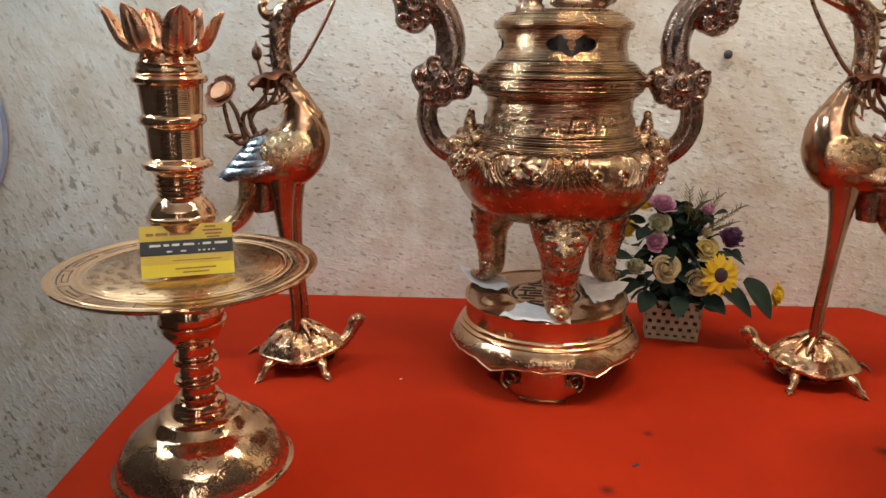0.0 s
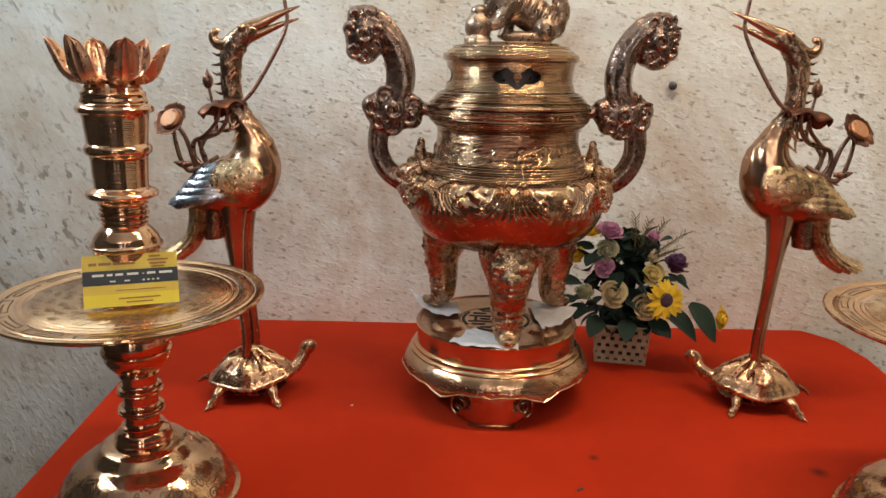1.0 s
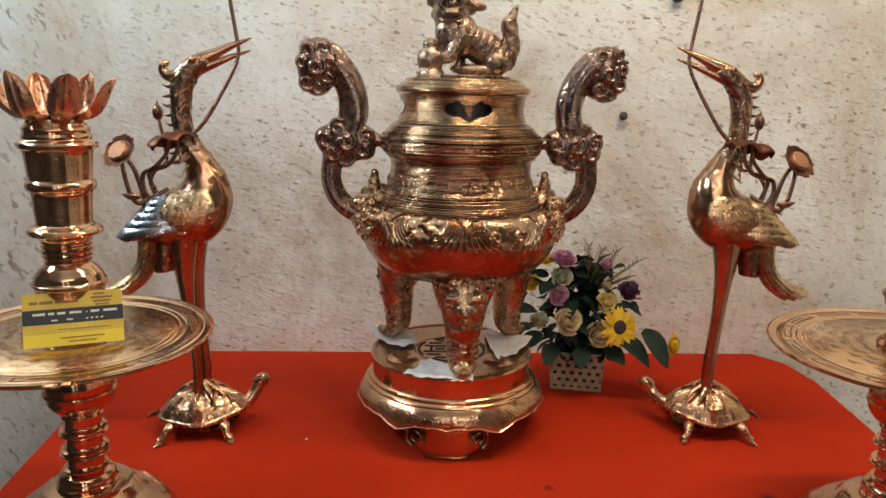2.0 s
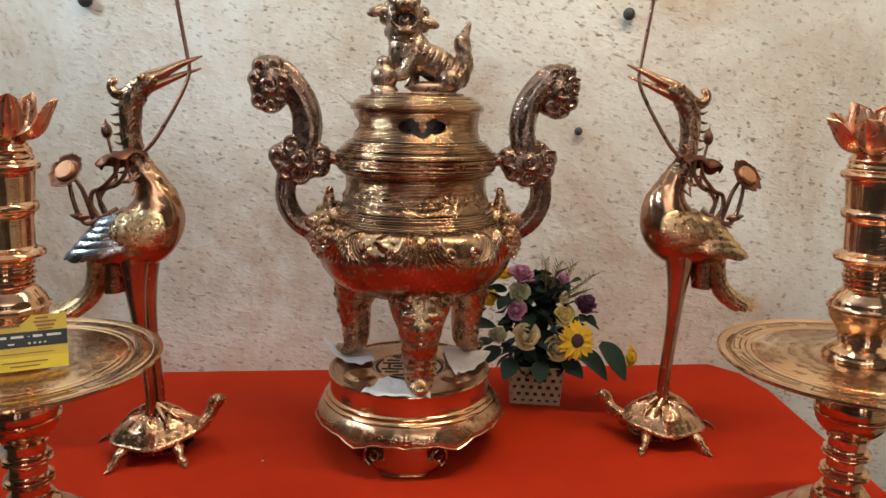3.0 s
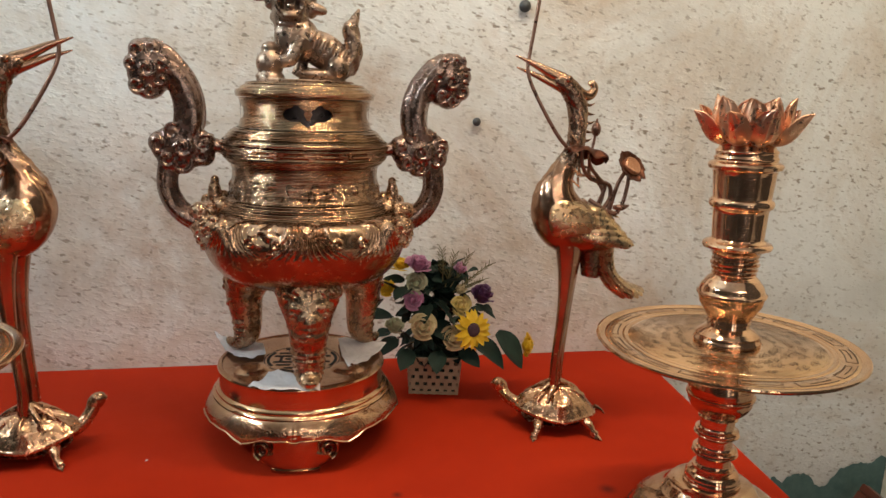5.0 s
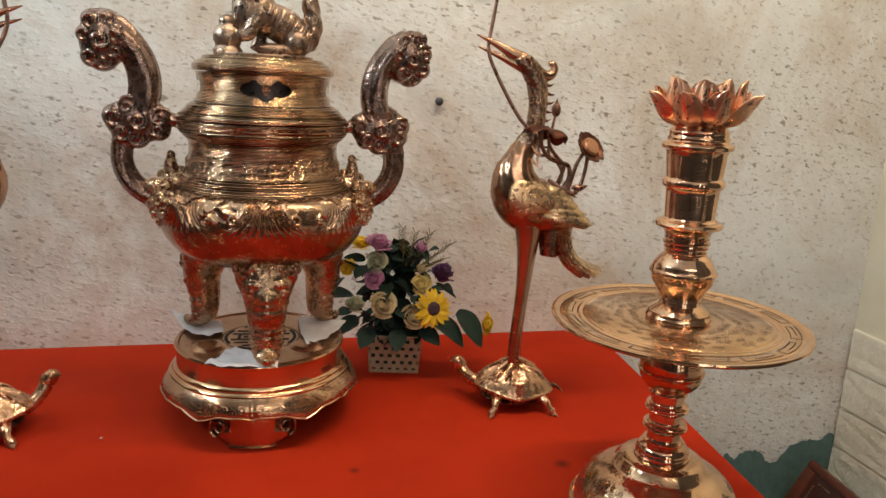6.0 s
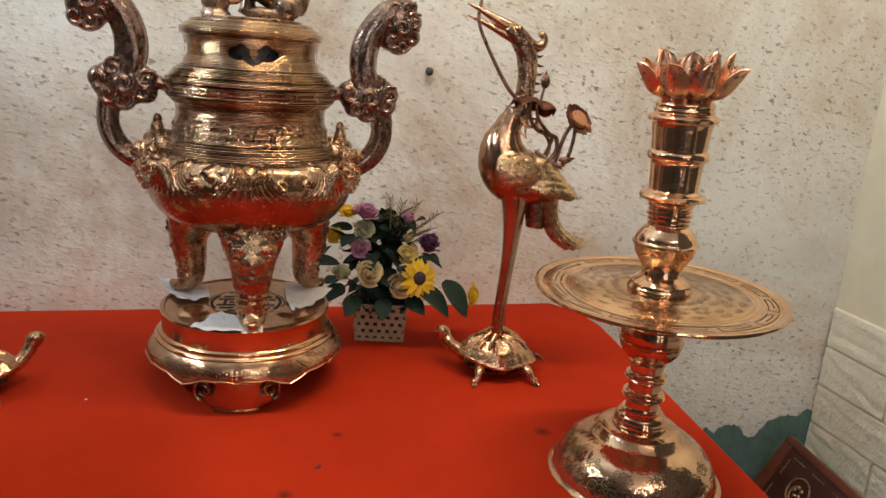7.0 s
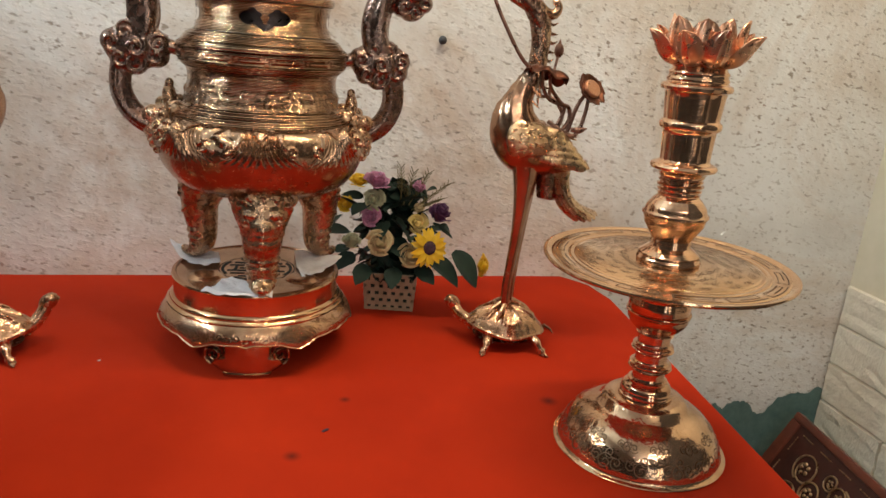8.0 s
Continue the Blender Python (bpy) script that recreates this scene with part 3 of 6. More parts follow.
def candlestick(m, label, petals, turn):
    t = thing("candlestick", m, label, "candlestick", "pair of candlesticks")
    dome = rounded(BASE[6:13], 5)

    def chase(a, r, z):
        if 0.012 < z < 0.056:
            return 0.0003 * noise.noise(Vector((a * 7, z * 120, 3.0))) + 0.00012 * math.sin(30 * a + 7 * noise.noise(Vector((a * 3, z * 90, 1.0))))
        return 0.0
    bm = lathe(bmesh.new(), BASE[:6] + dome + BASE[13:], 200, chase)
    base = part("base", bm, dome_brass, t, "bell-shaped base with engraved clouds")
    bm = bmesh.new()
    place = on_profile(dome, 0.0005)
    for k in range(28):
        a0 = k * 2 * math.pi / 28 + 0.25
        v0 = 0.014 if k % 2 else 0.038
        cloud_scroll(bm, lambda u, v: place(a0 + u / 0.100, v0 + v), 0.0110 if k % 2 else 0.0078, 0.00056)
    tagged(part("engraving", bm, engraved, base, "engraved cloud scrolls"), kind="stuff")
    part("stem", lathe(bmesh.new(), dense(STEM, 0.0018), 96), rose_turned, t, "turned ringed stem")
    dish = part("dish", lathe(bmesh.new(), DISH, 160), rose_brass, t, "round flat drip dish with engraved border")
    bm = bmesh.new()
    key_fret(bm, 0.1255, 0.1385, 0.25565, 14)
    tagged(part("fret", bm, engraved, dish, "engraved key border"), kind="stuff")
    bm = lathe(bmesh.new(), [(0.109, 0.2552), (0.108, 0.2558), (0.040, 0.2560)], 96)
    part("dish_field", bm, rose_chased, dish, "chased field of the dish")
    bm = bmesh.new()
    rnd = random.Random(17)
    for k in range(84):
        ring = k % 4
        rr = (0.052, 0.068, 0.084, 0.099)[ring] + rnd.uniform(-0.003, 0.003)
        a0 = (k // 4 + 0.5 * (ring % 2) + rnd.uniform(-0.2, 0.2)) * 2 * math.pi / 21
        cloud_scroll(bm, lambda u, v: Vector(((rr + v) * math.sin(a0 + u / rr), -(rr + v) * math.cos(a0 + u / rr), 0.2563)), rnd.uniform(0.0038, 0.0064), 0.00024)
    tagged(part("scrollwork", bm, engraved, dish, "engraved scroll field"), kind="stuff")
    part("column", lathe(bmesh.new(), dense(COLUMN, 0.0018), 96), rose_turned, t, "turned bamboo-like column")
    lotus = part("lotus_cup", lathe(bmesh.new(), [(0.0, 0.4925), (0.014, 0.4925), (0.016, 0.4945), (0.012, 0.497), (0.0, 0.4975)], 32), copper, t, "polished copper lotus cup")
    for row in petals:
        for k in range(row[0]):
            bm = bmesh.new()
            petal(row[1] * (1 + 0.04 * math.sin(5 * k)), row[2], row[3], row[4] + 7 * math.sin(2.3 * k + row[0]), Matrix.Translation((0, 0, 0.4895 + row[5])) @ Matrix.Rotation(radians(turn + row[6] + 360.0 * k / row[0]), 4, "Z"), bm)
            part("petal", bm, copper, lotus)
    return t


# petals: count, length, half width, opening, curl, lift, turn
candlestick(pose(-0.156, 0.614, 0, 0.6, 0.4, 0) @ Matrix.Diagonal((0.972, 0.972, 1, 1)), "polished rose-brass candlestick with a loosely open copper lotus", [(6, 0.085, 0.0185, 88, 18, 0.0, 0)], 40)
candlestick(pose(0.786, 0.577, 0, 0, -0.5, 25), "polished rose-brass candlestick with a full copper lotus on top", [(8, 0.078, 0.0195, 92, 26, -0.001, 0), (8, 0.076, 0.0200, 80, -2, 0.001, 22)], 12)


# ---- pedestal and incense burner ----
BX, BY = 0.289, 0.930


def pedestal():
    t = thing("pedestal", pose(BX - 0.005, BY, 0, 0, 0, -4.5), "round polished brass stand with scalloped skirt and scroll feet", "stand")
    prof = rounded([(0.1270, 0.1235), (0.1280, 0.1200), (0.1262, 0.1150), (0.1255, 0.1030), (0.1262, 0.0915)], 4) + \
        [(0.1298, 0.0895), (0.1313, 0.0865), (0.1308, 0.0845), (0.1340, 0.0832), (0.1356, 0.0805), (0.1350, 0.0782)]

    def lobes(a, r, z):
        return 0.0022 * max(0.0, 0.095 - z) / 0.031 * math.cos(6 * a + math.pi) + (0.0006 * noise.noise(Vector((a * 16, z * 300, 0))) if 0.064 < z < 0.075 else 0)
    ring = lathe(bmesh.new(), dense(prof, 0.003), 240, lobes)
    part("drum", ring, drum_brass, t, "polished drum with stepped mouldings")
    # scalloped skirt, dipping to points between the lobes
    bm = bmesh.new()
    n = 720
    rows = []
    for j in range(27):
        row = []
        for k in range(n):
            a = 2 * math.pi * k / n
            ph = abs(((a * 6 / (2 * math.pi) + 0.5) % 1.0) - 0.5) * 2     # 0 in the middle of a lobe, 1 at a point between two
            low = 0.0545 - 0.0110 * ph ** 2.2 + 0.0030 * math.exp(-((ph - 0.60) / 0.14) ** 2) - 0.003 * math.exp(-(ph / 0.10) ** 2)
            f = j / 26
            z = 0.0785 + (low - 0.0785) * f
            r = 0.1352 + 0.0128 * (1 - (1 - f) ** 2.2) + 0.0016 * ph ** 3 * f + 0.0006 * math.cos(6 * a + math.pi) * f
            if 0.10 < f < 0.90:                                 # chased leaf scrolls, and a knot over each foot
                cell = 0.0125
                u = 0.143 * (((a + math.pi) % (2 * math.pi)) - math.pi)
                edge = math.sin(math.pi * (f - 0.10) / 0.80) ** 0.5
                best = 0.0
                for i in (math.floor(u / cell), math.floor(u / cell) + 1):
                    du, dz = u - cell * i, z - (0.0655 if i % 2 else 0.0610)
                    q = math.hypot(du, dz)
                    best += math.exp(-(q / 0.0068) ** 4) * math.cos((1 if i % 2 else -1) * math.atan2(dz, du) + 1500 * q)
                r += 0.00042 * best * edge
                lobe = 0.149 * ph * math.pi / 6                 # metres from the middle of the lobe
                r += 0.0011 * edge * (math.exp(-(lobe / 0.0016) ** 2) + math.exp(-((lobe - 0.007) / 0.0016) ** 2 - ((z - 0.064) / 0.004) ** 2) + math.exp(-(lobe / 0.010) ** 4 - ((z - 0.064) / 0.0013) ** 2))
            r += 0.0018 if j >= 25 else 0.0
            row.append((r, a, z))
        rows.append(row)
    outer = [[bm.verts.new((r * math.sin(a), -r * math.cos(a), z)) for r, a, z in row] for row in rows]
    inner = [[bm.verts.new(((r - 0.003) * math.sin(a), -(r - 0.003) * math.cos(a), z)) for r, a, z in row] for row in rows]
    for j in range(26):
        for k in range(n):
            i = (k + 1) % n
            bm.faces.new((outer[j][k], outer[j + 1][k], outer[j + 1][i], outer[j][i]))
            bm.faces.new((inner[j][k], inner[j][i], inner[j + 1][i], inner[j + 1][k]))
    for k in range(n):
        i = (k + 1) % n
        bm.faces.new((outer[26][k], inner[26][k], inner[26][i], outer[26][i]))
    part("skirt", bm, brass, t, "chased scalloped skirt")
    # the top, with a roundel whose shaded openings are dark strips laid on
    bm = bmesh.new()
    lathe(bm, [(0.1270, 0.1235), (0.1215, 0.1245), (0.1200, 0.1225), (0.0, 0.1225)], 96)
    top = part("top_plate", bm, brass, t)
    bm = bmesh.new()
    lathe(bm, [(0.0575, 0.1231), (0.0588, 0.1231)], 72)
    for k in range(4):                                         # slots round the edge, bars within
        slot = [(0.0500, 0.1231), (0.0545, 0.1231)]
        lathe(bm, slot, 96, keep=lambda a, z: abs((a + k * math.pi / 2) % (2 * math.pi) - math.pi) < 0.62)
    for row in (-3, -2, -1, 1, 2, 3):
        y = row * 0.0128
        wide = math.sqrt(0.0455 ** 2 - y * y)
        gap = 0.004 if row % 2 else 0.016
        for sx in (-1, 1):
            x0, x1 = sorted((sx * gap, sx * wide))
            box(bm, (x0, y - 0.0024, 0.1229), (x1, y + 0.0024, 0.1231))
    for sx in (-1, 1):
        x0, x1 = sorted((sx * 0.030, sx * 0.0345))
        box(bm, (x0, -0.0095, 0.1229), (x1, 0.0095, 0.12315))
        x0, x1 = sorted((sx * 0.006, sx * 0.026))
        box(bm, (x0, -0.0026, 0.1229), (x1, 0.0026, 0.12315))
    tagged(part("roundel", bm, opening_shade, top, "round openwork, its dark openings laid on as strips", False), kind="stuff")
    for k in range(3):
        bm = bmesh.new()
        a = 2 * math.pi * (k + 0.5) / 3
        lathe(bm, rounded([(0.0, 0.1275), (0.018, 0.1270), (0.024, 0.1245), (0.027, 0.1225)], 3), 28, m=Matrix.Translation((0.083 * math.sin(a), -0.083 * math.cos(a), 0)))
        part("boss", bm, brass, top)
    # scroll feet: a bowed bracket with a volute on either side
    waist = [(float(q[0]), float(q[1])) for q in smooth_path([(0.0355, 0.0), (0.0365, 0.0045), (0.0385, 0.0060), (0.0470, 0.0100), (0.0545, 0.0145), (0.0590, 0.0205), (0.0575, 0.0250), (0.0500, 0.0280), (0.0420, 0.0305), (0.0375, 0.0350), (0.0365, 0.0420), (0.0385, 0.0490), (0.0400, 0.0560), (0.0440, 0.0620), (0.0440, 0.0660)], 4)]
    for k in range(3):
        bm = bmesh.new()
        cols = 24
        grids = []
        for depth in (0.0, 0.010):
            grid = []
            for wide, z in waist:
                row = []
                for i in range(cols + 1):
                    s = 2 * i / cols - 1
                    x = s * wide
                    bow = 0.0045 * math.sin(math.pi * min(1.0, z / 0.060)) * (1 - s ** 6) + (0.0022 if z < 0.005 else 0.0)
                    bow += 0.0009 * math.cos(x * 420) * math.exp(-(x / 0.012) ** 2) * (1 if 0.024 < z < 0.052 else 0)
                    row.append((x, z, bow * (1 if depth == 0 else 0) - depth - 0.0025 * abs(s) ** 8))
                grid.append(row)
            grids.append(grid)
        made = [[[bm.verts.new((x, -y, z)) for x, z, y in row] for row in grid] for grid in grids]
        front, back = made
        top = len(waist) - 1
        for j in range(top):
            for i in range(cols):
                bm.faces.new((front[j][i], front[j][i + 1], front[j + 1][i + 1], front[j + 1][i]))
                bm.faces.new((back[j][i], back[j + 1][i], back[j + 1][i + 1], back[j][i + 1]))
            for i in (0, cols):
                bm.faces.new((front[j][i], front[j + 1][i], back[j + 1][i], back[j][i]))
        for j in (0, top):
            for i in range(cols):
                bm.faces.new((front[j][i], front[j][i + 1], back[j][i + 1], back[j][i]))
        for sx in (-1, 1):                                     # the upper corners run out into volutes
            rows = []
            for i in range(22):
                a, q = radians(-75 + 22 * i), 0.0150 * (1 - i / 27)
                rows.append((sx * (0.0485 + q * math.cos(a)), -0.0020, 0.0335 + q * math.sin(a), 0.0024, 0.0045))
            tube(bm, rows, 8, 2)
        turn = Matrix.Rotation(2 * math.pi * k / 3, 4, "Z")
        for v in bm.verts:
            a = v.co.x * 0.97 / 0.134
            r = 0.134 - v.co.y + 0.10 * max(0.0, v.co.z - 0.02) ** 1.2
            v.co = turn @ Vector((r * math.sin(a), -r * math.cos(a), v.co.z))
        part("foot", bm, brass, t, "scroll foot")
    return t


pedestal()

BODY = rounded([(0.0, 0.2500), (0.050, 0.2505), (0.094, 0.2545), (0.122, 0.2680), (0.1395, 0.2870), (0.1485, 0.3070), (0.1520, 0.3225), (0.1515, 0.3340), (0.1475, 0.3460), (0.1400, 0.3555), (0.1300, 0.3610)], 8)
COLLAR = [q for k in range(6) for q in ((0.1288 - 0.0023 * k, 0.3612 + 0.0032 * k), (0.1284 - 0.0023 * k, 0.3628 + 0.0032 * k), (0.1262 - 0.0023 * k, 0.3633 + 0.0032 * k), (0.1262 - 0.0023 * k, 0.3640 + 0.0032 * k))] + \
    rounded([(0.1130, 0.3815), (0.1095, 0.3920), (0.1065, 0.4080), (0.1062, 0.4220), (0.1080, 0.4290)], 5) + \
    [(0.1100, 0.4300), (0.1100, 0.4318), (0.1130, 0.4325), (0.1130, 0.4345), (0.1155, 0.4352), (0.1155, 0.4372), (0.1185, 0.4380), (0.1190, 0.4398), (0.1178, 0.4406), (0.1205, 0.4420), (0.1210, 0.4570), (0.1190, 0.4576), (0.1228, 0.4585), (0.1230, 0.4606), (0.1205, 0.4612), (0.1195, 0.4640)]
LID = [(0.1170, 0.4640), (0.1170, 0.4665), (0.1140, 0.4672), (0.1140, 0.4700), (0.1110, 0.4707), (0.1110, 0.4735), (0.1080, 0.4742), (0.1080, 0.4770), (0.1040, 0.4778), (0.1030, 0.4800), (0.0985, 0.4812)]
LID_NECK = rounded([(0.0965, 0.4820), (0.0930, 0.4950), (0.0925, 0.5080), (0.0945, 0.5200), (0.0960, 0.5230)], 12)
LID_TOP = [(0.0985, 0.5240), (0.1000, 0.5270), (0.1000, 0.5320), (0.0985, 0.5345), (0.0940, 0.5350), (0.0930, 0.5380), (0.0880, 0.5410), (0.0860, 0.5420), (0.0850, 0.5450), (0.0700, 0.5475), (0.0, 0.5490)]


def belly_relief(a, r, z):
    """Ribbed fans that spread down from a scalloped border, with plain fields between C-scrolls; key fret on the band; figures on the neck."""
    if 0.280 < z < 0.3608:
        u = (a / (math.pi / 4) + 0.03) % 8.0
        number = int(u)
        p = (u % 1.0 - 0.5) * (math.pi / 4) * 0.150          # from the middle of a plain field
        g = 0.0589 - abs(p)                                   # from the middle of a fan
        spread = 1 + (max(0.0, 0.352 - z) / 0.030) ** 2
        rib = g / spread
        h = 0.0
        if rib < 0.0235:
            h = 0.0018 * math.cos(2 * math.pi * rib / 0.0045) * min(1.0, max(0.0, (z - 0.311 - 0.15 * rib) / 0.010))
        elif rib < 0.0310 and z > 0.331:
            h = 0.0036 * math.sin(math.pi * (rib - 0.0235) / 0.0075)
        elif number % 2 and z > 0.318:                        # a small beast in clouds on every other field
            soft = min(1.0, max(0.0, (rib - 0.031) / 0.006)) * min(1.0, (z - 0.318) / 0.006)
            h = soft * (0.0042 * noise.noise(Vector((p * 75, z * 90, number))) + 0.0022 * noise.noise(Vector((p * 150, z * 150, number + 7.0))))
        e, turn = math.hypot(g - 0.0405, z - 0.3335), math.atan2(z - 0.3335, g - 0.0405)
        if e < 0.0092:                                        # the scroll's curled end
            h = (0.0016 + 0.0016 * math.cos(e * 1150 - turn)) * min(1.0, (0.0092 - e) / 0.0012)
        fan = abs(abs(p) - 0.0589)                            # from the middle of the shell between two cartouches
        edge = 0.3615 - 0.0115 * math.exp(-(fan / 0.012) ** 2) + 0.0014 * math.sin(a * 48)
        if z > edge:
            h = 0.0016 + 0.0007 * math.sin((z - edge) * 900) * (fan < 0.013)
        elif z > edge - 0.0026:
            h = -0.0020
        return h
    if 0.3820 < z < 0.4100:
        s = 1 - ((z - 0.396) / 0.014) ** 4
        return (0.0050 * max(0.0, noise.noise(Vector((a * 10, z * 80, 5.0)))) + 0.0009 * noise.noise(Vector((a * 24, z * 170, 1.0)))) * s
    if 0.4425 < z < 0.4568:
        u = (a * 8 / math.pi) % 1.0
        v = (z - 0.4425) / 0.0143
        line = abs(v - 0.92) < 0.09 or (abs(v - 0.08) < 0.09 and u > 0.15) or (u < 0.05 and v > 0.5) or (abs(u - 0.15) < 0.03 and v < 0.6) or (abs(v - 0.5) < 0.09 and 0.3 < u < 0.85) or (abs(u - 0.3) < 0.03 and 0.2 < v < 0.5)
        return -0.0016 if line else 0.0
    return 0.0


def cloud_hole(a, z):
    """The outline of the cloud-shaped opening in the lid's neck, four times round."""
    p = ((a / (math.pi / 2) + 0.5) % 1.0 - 0.5) * (math.pi / 2) * 0.107
    q = z - 0.5010
    inside = (abs(abs(p) - 0.021) / 0.0185) ** 2 + ((q - 0.0015) / 0.0095) ** 2 < 1
    inside = inside or math.hypot(abs(p) - 0.019, q - 0.0055) < 0.0085 or (abs(p) < 0.018 and -0.0165 + abs(p) * 0.6 < q < 0.0035)
    cusp = abs(p) < 0.0030 + 0.004 * max(0.0, 1 - abs(q - 0.002) / 0.006) and q > -0.006
    return cusp or not inside


def spiral(bm, c, r, turn, ahead, mat=0, thick=0.0042):
    """A raised curl in the x-z plane at c, its face towards y * ahead."""
    rows = []
    for i in range(13):
        a = turn * (i * 0.62) + 0.8
        q = r * (1.0 - i / 15.5)
        rows.append((c[0] + q * math.cos(a), c[1] + ahead * 0.004 * i / 12, c[2] + q * math.sin(a), thick * (1 - 0.03 * i)))
    tube(bm, rows, 8, 2, mat)


def cloud_knob(bm, c, rx, ry, rz, seed):
    """A cluster of cloud curls: a lumpy core with flat spirals on both faces and lobes round the edge."""
    rnd = random.Random(seed)
    ellipsoid(bm, c, (rx * 0.90, ry, rz * 0.90))
    n = 7
    for k in range(n):
        a = 2 * math.pi * (k + 0.3) / n + rnd.uniform(-0.15, 0.15)
        e = (c[0] + rx * 0.62 * math.cos(a), c[1], c[2] + rz * 0.62 * math.sin(a))
        s = min(rx, rz) * rnd.uniform(0.38, 0.50)
        ellipsoid(bm, e, (s, ry * 0.84, s), None, 20, 12)
        for f in (-1, 1):
            y = e[1] + f * ry * 0.74
            spiral(bm, (e[0], y, e[2]), s * 0.90, rnd.choice((-1, 1)), f, 0, s * 0.15)
    for f in (-1, 1):
        spiral(bm, (c[0], c[1] + f * ry * 0.92, c[2]), min(rx, rz) * 0.42, f, f, 0, min(rx, rz) * 0.075)


def fused(ob, voxel, soften):
    """Melts the overlapping lumps of a casting into one skin."""
    mod = ob.modifiers.new("fuse", "REMESH")
    mod.mode, mod.voxel_size, mod.use_smooth_shade = "VOXEL", voxel, True
    sm = ob.modifiers.new("soften", "SMOOTH")
    sm.iterations, sm.factor = soften, 0.5
    return ob


def shoulder_beast(bm, sx, rnd):
    """The small lumpy beast head from which a handle springs, on the burner's shoulder."""
    for c, r in (((0.136, -0.004, 0.352), (0.026, 0.026, 0.022)), ((0.146, 0.0, 0.338), (0.022, 0.024, 0.022)), ((0.120, -0.012, 0.366), (0.016, 0.018, 0.015)), ((0.131, 0.0, 0.384), (0.010, 0.012, 0.020)), ((0.130, -0.002, 0.403), (0.0065, 0.007, 0.008)),
                 ((0.152, -0.010, 0.360), (0.014, 0.016, 0.013)), ((0.118, 0.006, 0.378), (0.009, 0.012, 0.010)), ((0.143, 0.012, 0.372), (0.009, 0.010, 0.010))):
        ellipsoid(bm, (sx * c[0], c[1], c[2]), r, None, 16, 10)
    for k in range(14):
        a = rnd.uniform(-2.6, -0.4)
        c = (sx * (0.140 + rnd.uniform(-0.022, 0.016)), -0.024 * abs(math.sin(a)) - 0.004, 0.352 + rnd.uniform(-0.026, 0.026))
        spiral(bm, c, rnd.uniform(0.0045, 0.0075), rnd.choice((-1, 1)), -1, 0, 0.0017)
    for k in range(26):                                        # its mane spreads over the side of the bowl
        a, z = radians(rnd.uniform(60, 96)), rnd.uniform(0.312, 0.366)
        r = 0.1500 - 0.55 * max(0.0, z - 0.342) - 0.30 * max(0.0, 0.322 - z)
        c = (sx * r * math.sin(a), -r * math.cos(a), z)
        size = rnd.uniform(0.006, 0.0105)
        ellipsoid(bm, c, (size * 0.8, size, size * 0.9), None, 12, 8)
        spiral(bm, (c[0] + sx * 0.002, c[1] - size * 0.7, c[2]), size * 0.9, rnd.choice((-1, 1)), -1, 0, 0.0016)


